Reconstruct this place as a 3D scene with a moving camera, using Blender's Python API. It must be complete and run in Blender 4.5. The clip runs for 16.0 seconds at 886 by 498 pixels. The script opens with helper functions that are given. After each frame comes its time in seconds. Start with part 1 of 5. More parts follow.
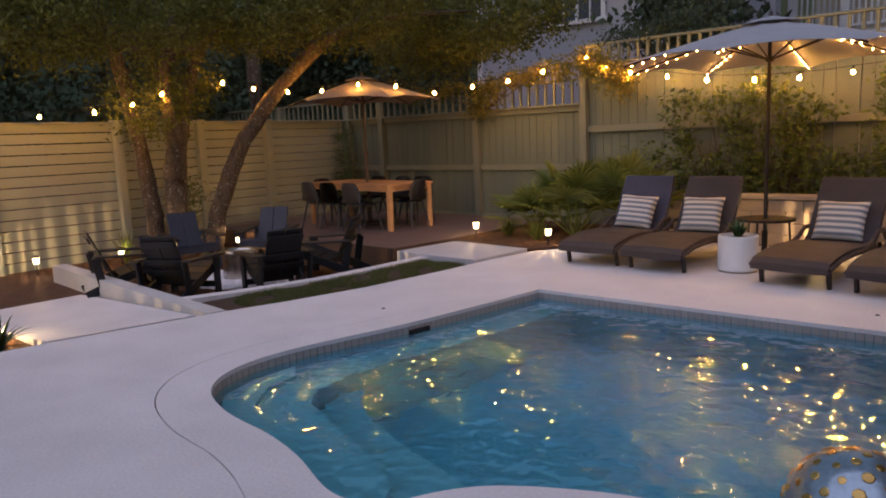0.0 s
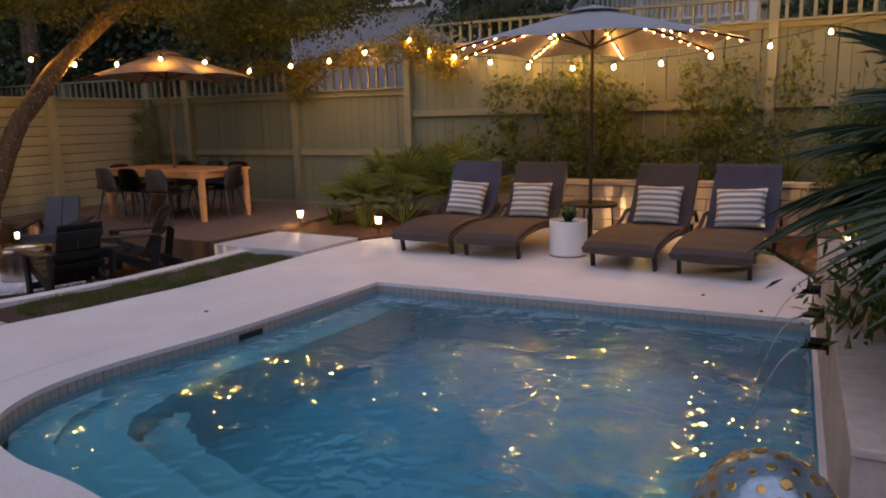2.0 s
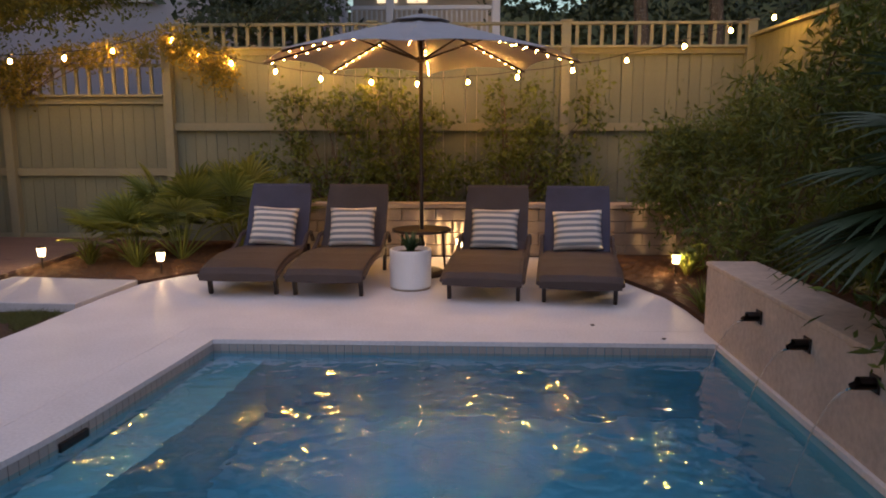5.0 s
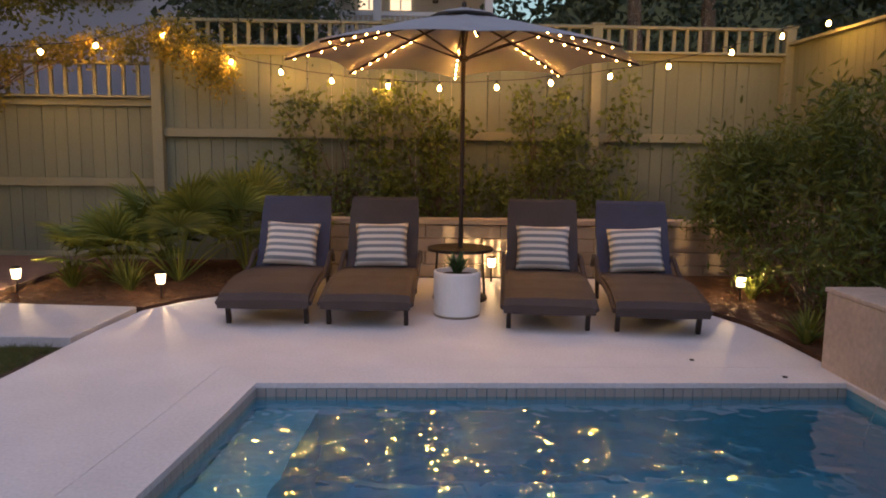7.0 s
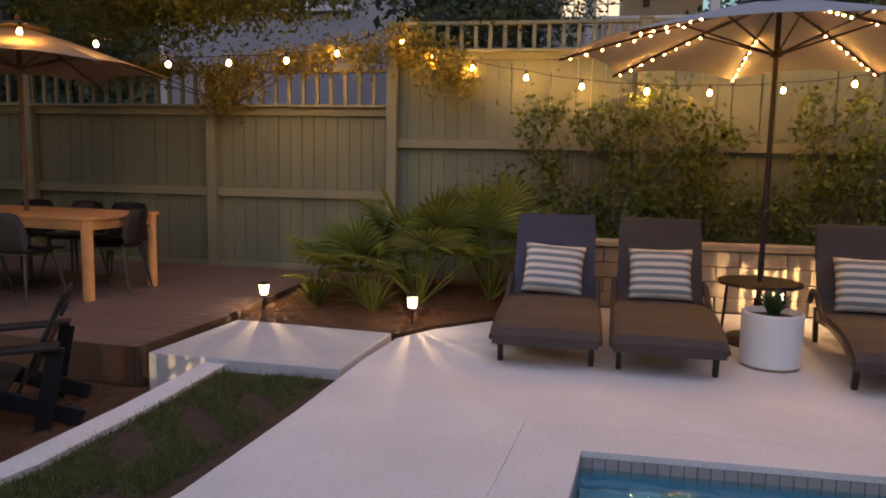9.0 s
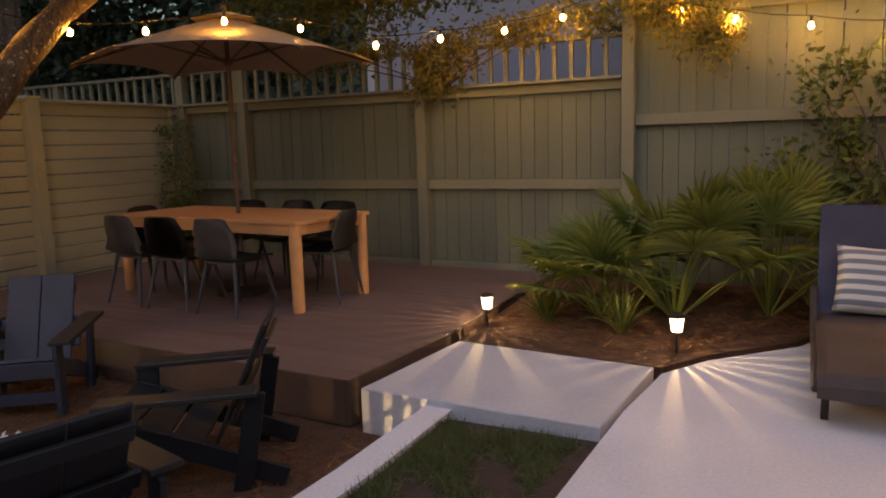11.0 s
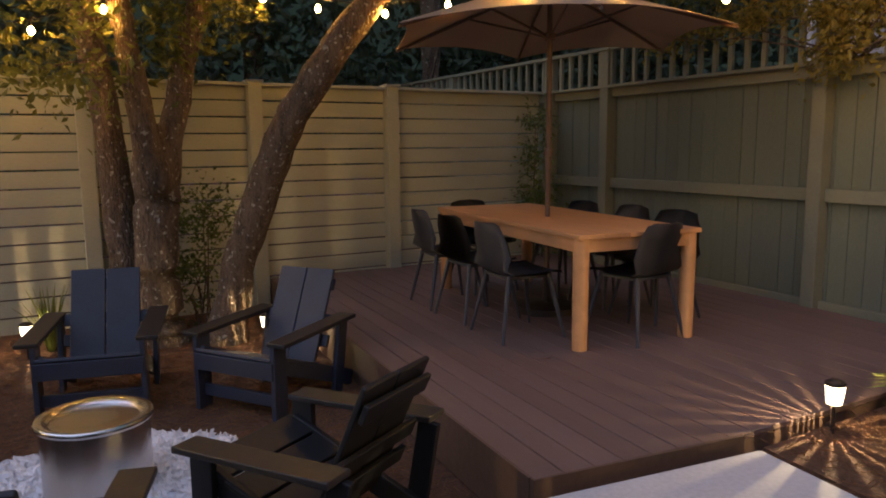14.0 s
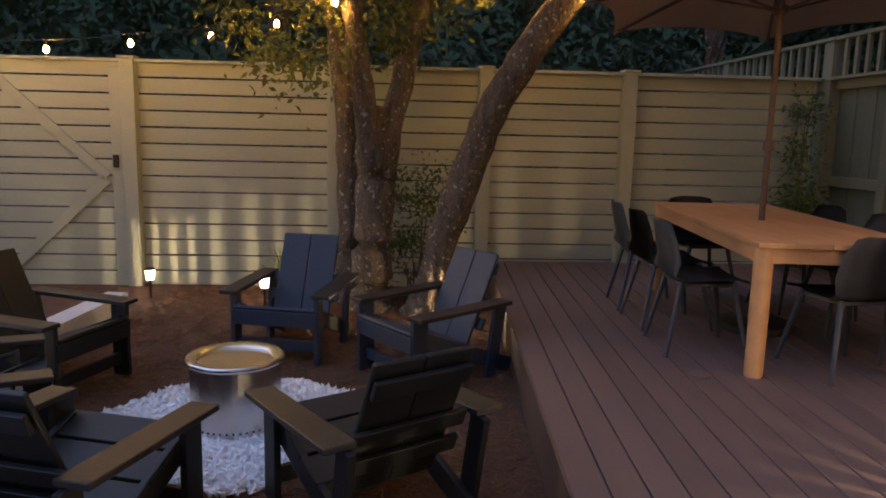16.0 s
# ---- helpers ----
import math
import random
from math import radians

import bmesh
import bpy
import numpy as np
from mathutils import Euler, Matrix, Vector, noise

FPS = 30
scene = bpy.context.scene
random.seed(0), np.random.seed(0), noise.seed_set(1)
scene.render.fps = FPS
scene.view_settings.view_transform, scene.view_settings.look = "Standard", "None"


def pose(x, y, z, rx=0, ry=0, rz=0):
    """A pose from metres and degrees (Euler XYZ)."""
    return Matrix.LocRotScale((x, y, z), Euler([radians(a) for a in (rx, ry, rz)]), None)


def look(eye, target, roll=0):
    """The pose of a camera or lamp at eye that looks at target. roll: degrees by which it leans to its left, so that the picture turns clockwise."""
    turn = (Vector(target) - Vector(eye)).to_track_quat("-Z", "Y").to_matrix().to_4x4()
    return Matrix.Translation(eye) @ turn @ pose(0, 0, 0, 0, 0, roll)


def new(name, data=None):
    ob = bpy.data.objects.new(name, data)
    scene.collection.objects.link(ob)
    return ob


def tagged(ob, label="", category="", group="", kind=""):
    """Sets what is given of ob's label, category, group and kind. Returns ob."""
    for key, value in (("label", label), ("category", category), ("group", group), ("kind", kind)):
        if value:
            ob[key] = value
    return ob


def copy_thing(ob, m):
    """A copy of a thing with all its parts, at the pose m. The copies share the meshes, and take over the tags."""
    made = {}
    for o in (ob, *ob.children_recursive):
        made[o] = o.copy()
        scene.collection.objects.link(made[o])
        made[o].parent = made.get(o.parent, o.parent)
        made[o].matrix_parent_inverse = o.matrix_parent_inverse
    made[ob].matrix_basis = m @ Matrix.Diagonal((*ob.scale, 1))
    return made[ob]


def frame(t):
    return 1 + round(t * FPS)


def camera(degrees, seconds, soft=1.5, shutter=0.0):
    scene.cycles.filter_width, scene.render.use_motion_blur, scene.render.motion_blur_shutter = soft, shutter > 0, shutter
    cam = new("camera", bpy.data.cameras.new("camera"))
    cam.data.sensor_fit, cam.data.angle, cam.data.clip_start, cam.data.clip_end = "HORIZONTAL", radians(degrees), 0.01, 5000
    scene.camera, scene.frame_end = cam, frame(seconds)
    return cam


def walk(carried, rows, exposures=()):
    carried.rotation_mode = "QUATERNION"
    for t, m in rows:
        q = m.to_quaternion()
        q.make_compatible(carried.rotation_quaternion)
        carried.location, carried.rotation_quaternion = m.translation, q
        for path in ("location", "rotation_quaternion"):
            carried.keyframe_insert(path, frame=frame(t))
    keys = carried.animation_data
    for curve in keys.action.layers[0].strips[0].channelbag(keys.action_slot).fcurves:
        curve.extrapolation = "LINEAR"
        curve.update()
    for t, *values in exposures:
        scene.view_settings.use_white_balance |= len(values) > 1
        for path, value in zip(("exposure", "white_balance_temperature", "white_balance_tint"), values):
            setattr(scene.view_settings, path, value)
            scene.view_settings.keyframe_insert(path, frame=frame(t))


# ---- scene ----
cam = camera(63.1, 16.0, soft=1.9)
PATH = [
    (0, (3.763, -5.716, 1.456), (2.467, -4.222, 1.155), -2.3),
    (0.5, (3.735, -5.719, 1.444), (2.501, -4.175, 1.136), -2.2),
    (1, (3.666, -5.638, 1.465), (2.533, -4.022, 1.137), -1.9),
    (1.5, (3.486, -5.526, 1.442), (2.472, -3.836, 1.104), -1.6),
    (2, (3.344, -5.475, 1.442), (2.482, -3.707, 1.085), -1.4),
    (2.5, (3.075, -5.332, 1.434), (2.37, -3.497, 1.067), -1.3),
    (3, (2.831, -5.303, 1.443), (2.284, -3.416, 1.069), -1.0),
    (3.5, (2.546, -5.249, 1.444), (2.125, -3.328, 1.077), -0.8),
    (4, (2.326, -5.112, 1.442), (2.054, -3.161, 1.096), -0.4),
    (4.5, (2.054, -5.0, 1.439), (1.899, -3.033, 1.111), -0.2),
    (7, (0.937, -4.086, 1.349), (1.009, -2.106, 1.078), 0.7),
    (7.5, (0.67, -3.851, 1.333), (0.636, -1.868, 1.078), 1.1),
    (8, (0.412, -3.703, 1.348), (0.29, -1.723, 1.101), 1.3),
    (8.5, (0.172, -3.524, 1.325), (-0.061, -1.552, 1.082), 1.3),
    (9, (-0.065, -3.308, 1.324), (-0.419, -1.354, 1.084), 1.1),
    (11.5, (-0.747, -2.006, 1.362), (-1.759, -0.306, 1.068), -2.0),
    (12, (-0.774, -1.693, 1.353), (-1.941, -0.093, 1.071), -1.8),
    (12.5, (-0.811, -1.408, 1.343), (-2.148, 0.056, 1.076), -1.6),
    (13, (-0.805, -1.118, 1.327), (-2.312, 0.172, 1.071), -1.3),
    (13.5, (-0.761, -0.854, 1.333), (-2.387, 0.28, 1.066), -0.9),
    (14, (-0.763, -0.593, 1.332), (-2.502, 0.353, 1.048), -0.5),
    (14.5, (-0.747, -0.356, 1.3), (-2.587, 0.374, 1.01), 0.1),
    (15, (-0.691, -0.093, 1.296), (-2.591, 0.454, 0.994), 0.6),
    (15.5, (-0.676, 0.123, 1.306), (-2.625, 0.449, 0.997), 1.1),
    (15.8, (-0.637, 0.26, 1.306), (-2.601, 0.471, 0.993), 1.2),
    (16, (-0.597, 0.338, 1.3), (-2.568, 0.461, 0.986), 1.3),
]
walk(cam, [(t, look(eye, target, roll)) for t, eye, target, roll in PATH],
     [(0, 0.86, 5850, 10), (4.5, 0.73, 5950, 10), (8.5, 0.72, 5750, 9), (11.5, 0.69, 6100, 8), (12.5, 0.74, 6000, 7), (13.5, 0.80, 5600, 6), (16, 0.88, 4900, 5)])

SKY, SUN, BULBS, LEDS = 0.104, 0.74, 310.0, 560.0
PATHLAMP = 17.0


# ---- world, sun, exposure ----
world = bpy.data.worlds.new("dusk_sky")
scene.world = world
world.use_nodes = True
wn = world.node_tree.nodes
sky = wn.new("ShaderNodeTexSky")
sky.sky_type = "NISHITA"
sky.sun_disc = False
sky.sun_elevation = radians(5.0)
sky.sun_rotation = radians(200)
sky.air_density, sky.dust_density, sky.ozone_density = 1.0, 0.6, 1.0
wn["Background"].inputs["Strength"].default_value = SKY
world.node_tree.links.new(sky.outputs["Color"], wn["Background"].inputs["Color"])

sun_data = bpy.data.lights.new("dusk_sun", "SUN")
sun_data.energy, sun_data.angle, sun_data.color = SUN, radians(90), (0.97, 0.83, 1.0)
sun = new("dusk_sun", sun_data)
sun.matrix_world = look((2, -8, 14), (0, 0, 0))


# ---- materials ----
def mat(name, color, rough=0.6, metal=0.0, vary=0.18, scale=6.0, bump=0.15, fine=60.0, per_piece=0.0, island=0.0,
        emit=None, power=0.0, spec=0.4, stretch=(1, 1, 1), tint=None, translucent=0.0):
    m = bpy.data.materials.new(name)
    m.use_nodes = True
    nt = m.node_tree
    b = nt.nodes["Principled BSDF"]
    b.inputs["Roughness"].default_value = rough
    b.inputs["Metallic"].default_value = metal
    b.inputs["Specular IOR Level"].default_value = spec
    tc = nt.nodes.new("ShaderNodeTexCoord")
    mp = nt.nodes.new("ShaderNodeMapping")
    mp.inputs["Scale"].default_value = stretch
    geo = nt.nodes.new("ShaderNodeNewGeometry")
    nt.links.new(geo.outputs["Position"] if not per_piece else tc.outputs["Object"], mp.inputs["Vector"])
    big = nt.nodes.new("ShaderNodeTexNoise")
    big.inputs["Scale"].default_value, big.inputs["Detail"].default_value = scale, 4.0
    small = nt.nodes.new("ShaderNodeTexNoise")
    small.inputs["Scale"].default_value, small.inputs["Detail"].default_value = fine, 3.0
    for n in (big, small):
        nt.links.new(mp.outputs["Vector"], n.inputs["Vector"])
    add = nt.nodes.new("ShaderNodeMath")
    add.operation = "ADD"
    nt.links.new(big.outputs["Fac"], add.inputs[0])
    nt.links.new(small.outputs["Fac"], add.inputs[1])
    last = add.outputs[0]
    if per_piece or island:
        rnd = nt.nodes.new("ShaderNodeObjectInfo") if per_piece else geo
        mul = nt.nodes.new("ShaderNodeMath")
        mul.operation = "MULTIPLY_ADD"
        nt.links.new(rnd.outputs["Random" if per_piece else "Random Per Island"], mul.inputs[0])
        mul.inputs[1].default_value = 2 * (per_piece or island)
        nt.links.new(last, mul.inputs[2])
        last = mul.outputs[0]
    ramp = nt.nodes.new("ShaderNodeMapRange")
    ramp.inputs["From Min"].default_value = 0.6
    ramp.inputs["From Max"].default_value = 1.4 + 2 * (per_piece or island)
    nt.links.new(last, ramp.inputs["Value"])
    mix = nt.nodes.new("ShaderNodeMix")
    mix.data_type = "RGBA"
    dark = [c * (1 - vary) for c in color]
    light = [min(1, c * (1 + vary)) for c in (tint or color)]
    mix.inputs["A"].default_value = (*dark, 1)
    mix.inputs["B"].default_value = (*light, 1)
    nt.links.new(ramp.outputs["Result"], mix.inputs["Factor"])
    nt.links.new(mix.outputs["Result"], b.inputs["Base Color"])
    if bump:
        bp = nt.nodes.new("ShaderNodeBump")
        bp.inputs["Strength"].default_value, bp.inputs["Distance"].default_value = bump, 0.01
        nt.links.new(add.outputs[0], bp.inputs["Height"])
        nt.links.new(bp.outputs["Normal"], b.inputs["Normal"])
    if emit:
        b.inputs["Emission Color"].default_value = (*emit, 1)
        b.inputs["Emission Strength"].default_value = power
    if translucent:
        tr = nt.nodes.new("ShaderNodeBsdfTranslucent")
        nt.links.new(mix.outputs["Result"], tr.inputs["Color"])
        ms = nt.nodes.new("ShaderNodeMixShader")
        ms.inputs[0].default_value = translucent
        nt.links.new(b.outputs[0], ms.inputs[1])
        nt.links.new(tr.outputs[0], ms.inputs[2])
        nt.links.new(ms.outputs[0], nt.nodes["Material Output"].inputs["Surface"])
    return m


def stripes(name, a, b, period):
    m = mat(name, a, 0.9, vary=0.08, scale=20, fine=220, bump=0.3, per_piece=0.01)
    nt = m.node_tree
    tc = nt.nodes.new("ShaderNodeTexCoord")
    sep = nt.nodes.new("ShaderNodeSeparateXYZ")
    nt.links.new(tc.outputs["Object"], sep.inputs[0])
    mod = nt.nodes.new("ShaderNodeMath")
    mod.operation = "PINGPONG"
    mod.inputs[1].default_value = period / 2
    nt.links.new(sep.outputs["Z"], mod.inputs[0])
    gt = nt.nodes.new("ShaderNodeMath")
    gt.operation = "GREATER_THAN"
    gt.inputs[1].default_value = period / 4
    nt.links.new(mod.outputs[0], gt.inputs[0])
    mix = nt.nodes.new("ShaderNodeMix")
    mix.data_type = "RGBA"
    mix.inputs["A"].default_value, mix.inputs["B"].default_value = (*a, 1), (*b, 1)
    nt.links.new(gt.outputs[0], mix.inputs["Factor"])
    nt.links.new(mix.outputs["Result"], nt.nodes["Principled BSDF"].inputs["Base Color"])
    return m


def water_material():
    m = bpy.data.materials.new("pool_water")
    m.use_nodes = True
    nt = m.node_tree
    b = nt.nodes["Principled BSDF"]
    b.inputs["Base Color"].default_value = (0.17, 0.60, 0.73, 1)
    b.inputs["Roughness"].default_value = 0.025
    b.inputs["Specular IOR Level"].default_value = 1.0
    b.inputs["Coat Weight"].default_value, b.inputs["Coat IOR"].default_value, b.inputs["Coat Roughness"].default_value = 1.0, 1.4, 0.025
    b.inputs["IOR"].default_value = 1.33
    b.inputs["Transmission Weight"].default_value = 1.0
    geo = nt.nodes.new("ShaderNodeNewGeometry")
    height = None
    for scale, amp, detail in ((4.6, 0.86, 0.0), (11.0, 0.38, 0.0)):
        n = nt.nodes.new("ShaderNodeTexNoise")
        n.inputs["Scale"].default_value, n.inputs["Detail"].default_value = scale, detail
        n.inputs["Distortion"].default_value = 0.6
        nt.links.new(geo.outputs["Position"], n.inputs["Vector"])
        k = nt.nodes.new("ShaderNodeMath")
        k.operation = "MULTIPLY_ADD"
        k.inputs[1].default_value = amp
        nt.links.new(n.outputs["Fac"], k.inputs[0])
        if height:
            nt.links.new(height, k.inputs[2])
        else:
            k.inputs[2].default_value = 0
        height = k.outputs[0]
    bp = nt.nodes.new("ShaderNodeBump")
    bp.inputs["Strength"].default_value, bp.inputs["Distance"].default_value = 1.0, 0.013
    nt.links.new(height, bp.inputs["Height"])
    nt.links.new(bp.outputs["Normal"], b.inputs["Normal"])
    nt.links.new(bp.outputs["Normal"], b.inputs["Coat Normal"])
    return m


def glass(name, color=(1, 1, 1), rough=0.0):
    m = bpy.data.materials.new(name)
    m.use_nodes = True
    b = m.node_tree.nodes["Principled BSDF"]
    b.inputs["Base Color"].default_value = (*color, 1)
    b.inputs["Roughness"].default_value = rough
    b.inputs["Transmission Weight"].default_value = 1.0
    return m


def bark_material():
    """Ridged dark bark with pale lichen flecks."""
    m = mat("oak_bark", (0.105, 0.078, 0.054), 0.9, vary=0.75, scale=6, fine=40, bump=0.5, stretch=(3, 3, 0.9))
    nt = m.node_tree
    b = nt.nodes["Principled BSDF"]
    geo = nt.nodes.new("ShaderNodeNewGeometry")
    mp = nt.nodes.new("ShaderNodeMapping")
    mp.inputs["Scale"].default_value = (1, 1, 0.32)
    nt.links.new(geo.outputs["Position"], mp.inputs["Vector"])
    ridge = nt.nodes.new("ShaderNodeTexVoronoi")
    ridge.feature = "DISTANCE_TO_EDGE"
    ridge.inputs["Scale"].default_value = 34
    nt.links.new(mp.outputs["Vector"], ridge.inputs["Vector"])
    bp = nt.nodes.new("ShaderNodeBump")
    bp.inputs["Strength"].default_value, bp.inputs["Distance"].default_value = 1.0, 0.02
    nt.links.new(ridge.outputs["Distance"], bp.inputs["Height"])
    nt.links.new(b.inputs["Normal"].links[0].from_socket, bp.inputs["Normal"])
    nt.links.new(bp.outputs["Normal"], b.inputs["Normal"])
    fleck = nt.nodes.new("ShaderNodeTexNoise")
    fleck.inputs["Scale"].default_value, fleck.inputs["Detail"].default_value = 26, 5
    nt.links.new(geo.outputs["Position"], fleck.inputs["Vector"])
    cut = nt.nodes.new("ShaderNodeMapRange")
    cut.inputs["From Min"].default_value, cut.inputs["From Max"].default_value = 0.61, 0.66
    nt.links.new(fleck.outputs["Fac"], cut.inputs["Value"])
    mix = nt.nodes.new("ShaderNodeMix")
    mix.data_type = "RGBA"
    nt.links.new(b.inputs["Base Color"].links[0].from_socket, mix.inputs["A"])
    mix.inputs["B"].default_value = (0.30, 0.28, 0.23, 1)
    nt.links.new(cut.outputs["Result"], mix.inputs["Factor"])
    nt.links.new(mix.outputs["Result"], b.inputs["Base Color"])
    return m


CONCRETE = mat("pale_concrete", (0.66, 0.63, 0.63), 0.7, vary=0.15, scale=1.7, fine=55, bump=0.05)
# Greyer slab concrete, darkened further for the shade under the oak crown.
PAVING = mat("grey_white_shaded_slab", (0.46, 0.455, 0.47), 0.75, vary=0.14, scale=2.2, fine=50, bump=0.035)
RISER = mat("cast_concrete", (0.52, 0.51, 0.50), 0.8, vary=0.14, scale=2.5, fine=40, bump=0.1)
PLASTER = mat("pool_plaster", (0.20, 0.42, 0.54), 0.7, vary=0.08, scale=1.5, fine=30, bump=0.05)
LEDGE = mat("pool_ledge_plaster", (0.28, 0.47, 0.56), 0.7, vary=0.06, scale=1.5, fine=30, bump=0.05)
TILE = mat("waterline_tile", (0.36, 0.335, 0.31), 0.35, vary=0.12, scale=9, fine=60, bump=0.05, per_piece=0.2)
WATER = water_material()
STREAM = glass("falling_water", (0.95, 0.98, 1.0), 0.12)
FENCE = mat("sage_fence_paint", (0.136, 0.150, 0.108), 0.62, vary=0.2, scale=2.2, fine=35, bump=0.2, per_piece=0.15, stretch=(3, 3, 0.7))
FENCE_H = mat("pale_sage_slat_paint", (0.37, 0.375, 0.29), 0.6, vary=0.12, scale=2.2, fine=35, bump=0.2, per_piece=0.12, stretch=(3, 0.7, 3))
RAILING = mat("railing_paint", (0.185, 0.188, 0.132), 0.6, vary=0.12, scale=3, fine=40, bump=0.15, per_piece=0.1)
DECKING = mat("brown_decking", (0.135, 0.090, 0.078), 0.55, vary=0.22, scale=2.5, fine=40, bump=0.25, per_piece=0.25, stretch=(0.6, 5, 5))
FASCIA = mat("deck_fascia", (0.10, 0.062, 0.042), 0.6, vary=0.2, scale=2, fine=30, bump=0.2)
MULCH = mat("pine_straw_mulch", (0.080, 0.041, 0.023), 0.95, vary=0.55, scale=9, fine=70, bump=1.0)
STRAW = mat("pine_straw", (0.17, 0.085, 0.035), 0.9, vary=0.4, scale=5, fine=50, bump=0.1, island=0.4)
SOIL = mat("dark_soil", (0.055, 0.035, 0.024), 0.95, vary=0.4, scale=8, fine=60, bump=0.8)
GRASS = mat("lawn_blades", (0.115, 0.128, 0.042), 0.8, vary=0.35, scale=3, fine=20, bump=0, island=0.4, translucent=0.25)
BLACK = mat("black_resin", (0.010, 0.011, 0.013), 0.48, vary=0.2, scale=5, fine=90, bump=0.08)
CHARCOAL = mat("charcoal_plastic", (0.045, 0.046, 0.054), 0.5, vary=0.15, scale=5, fine=90, bump=0.06)
NAVY = mat("charcoal_blue_resin", (0.028, 0.034, 0.055), 0.5, vary=0.2, scale=5, fine=90, bump=0.08)
WICKER = mat("dark_brown_wicker", (0.064, 0.047, 0.042), 0.6, vary=0.3, scale=4, fine=180, bump=0.6)
WICKER_BACK = mat("slate_wicker", (0.050, 0.046, 0.055), 0.6, vary=0.3, scale=4, fine=180, bump=0.6)
WICKER_NAVY = mat("navy_wicker", (0.042, 0.046, 0.085), 0.6, vary=0.3, scale=4, fine=180, bump=0.6)
PILLOW = stripes("striped_linen", (0.66, 0.62, 0.58), (0.20, 0.22, 0.25), 0.062)
CANVAS = mat("grey_canvas", (0.36, 0.36, 0.39), 0.85, vary=0.06, scale=3, fine=200, bump=0.1, translucent=0.14)
BEIGE = mat("taupe_canvas", (0.36, 0.28, 0.22), 0.85, vary=0.07, scale=3, fine=200, bump=0.1, translucent=0.25)
METAL = mat("dark_bronze_metal", (0.05, 0.04, 0.035), 0.45, metal=0.6, vary=0.15, scale=8, fine=80, bump=0.03)
TEAK = mat("oiled_teak", (0.46, 0.24, 0.10), 0.5, vary=0.2, scale=3, fine=50, bump=0.12, stretch=(0.7, 6, 6))
STEEL = mat("brushed_steel", (0.62, 0.60, 0.57), 0.24, metal=1.0, vary=0.08, scale=3, fine=120, bump=0.03, stretch=(1, 1, 8))
STONE = mat("travertine", (0.50, 0.42, 0.36), 0.7, vary=0.22, scale=3.5, fine=26, bump=0.35)
BLOCK = mat("tan_wall_block", (0.36, 0.29, 0.22), 0.85, vary=0.2, scale=6, fine=50, bump=0.5, per_piece=0.25)
WHITE = mat("white_ceramic", (0.74, 0.73, 0.72), 0.45, vary=0.04, scale=4, fine=60, bump=0.03)
GRAVEL = mat("white_marble_gravel", (0.80, 0.80, 0.83), 0.7, vary=0.15, scale=8, fine=60, bump=0.2, island=0.2)
BARK = bark_material()
LEAF = mat("shrub_leaf", (0.040, 0.070, 0.018), 0.5, vary=0.35, scale=2, fine=9, bump=0, island=0.5, tint=(0.125, 0.155, 0.028), translucent=0.3)
OAKLEAF = mat("oak_leaf", (0.055, 0.082, 0.016), 0.55, vary=0.4, scale=2, fine=9, bump=0, island=0.5, tint=(0.14, 0.145, 0.025), translucent=0.35)
# Oak leaf copy with the amber bulb glow painted into its colour.
VINELEAF = mat("bulb_lit_vine_leaf", (0.11, 0.115, 0.022), 0.55, vary=0.4, scale=2, fine=9, bump=0, island=0.5, tint=(0.24, 0.20, 0.035), translucent=0.35)
DARKLEAF = mat("night_wood_leaf", (0.045, 0.066, 0.036), 0.6, vary=0.4, scale=1, fine=5, bump=0, island=0.5, translucent=0.2)
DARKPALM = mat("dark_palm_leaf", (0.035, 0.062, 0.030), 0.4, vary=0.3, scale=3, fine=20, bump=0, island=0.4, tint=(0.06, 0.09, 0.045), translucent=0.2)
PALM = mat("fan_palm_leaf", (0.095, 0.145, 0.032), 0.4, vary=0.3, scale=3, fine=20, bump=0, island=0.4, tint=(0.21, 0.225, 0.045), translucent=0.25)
AGAVE = mat("succulent_leaf", (0.05, 0.10, 0.04), 0.45, vary=0.3, scale=8, fine=30, bump=0.05, island=0.3)
BULB = mat("glowing_filament_bulb", (1, 0.8, 0.5), 0.3, bump=0, vary=0, emit=(1.0, 0.43, 0.055), power=BULBS)
LED = mat("glowing_led", (1, 0.8, 0.5), 0.3, bump=0, vary=0, emit=(1.0, 0.42, 0.065), power=LEDS)
FLUTE = mat("lit_frosted_flute", (1, 0.9, 0.7), 0.4, bump=0, vary=0, emit=(1.0, 0.72, 0.38), power=4)
CABLE = mat("black_cable", (0.015, 0.015, 0.015), 0.6, vary=0.1)
SIDING = mat("blue_grey_siding", (0.30, 0.31, 0.36), 0.7, vary=0.08, scale=1, fine=30, bump=0.1, per_piece=0.08)
HOUSEWALL = mat("cream_house_paint", (0.42, 0.38, 0.33), 0.7, vary=0.06, scale=1, fine=30, bump=0.08)
HOUSETRIM = mat("white_house_trim", (0.50, 0.51, 0.55), 0.6, vary=0.06)
WINDOW = mat("dark_window_glass", (0.05, 0.06, 0.08), 0.08, vary=0.1, bump=0)
LITWIN = mat("lit_window", (0.8, 0.6, 0.4), 0.4, bump=0, vary=0.1, emit=(1.0, 0.72, 0.42), power=0.8)
MOSAIC = mat("gold_mosaic", (0.50, 0.33, 0.10), 0.18, metal=0.75, vary=0.3, scale=5, fine=30, bump=0, per_piece=0.5)
GROUT = mat("mirror_blue_mosaic", (0.30, 0.38, 0.45), 0.2, metal=0.6, vary=0.2, scale=14, fine=60, bump=0.1)
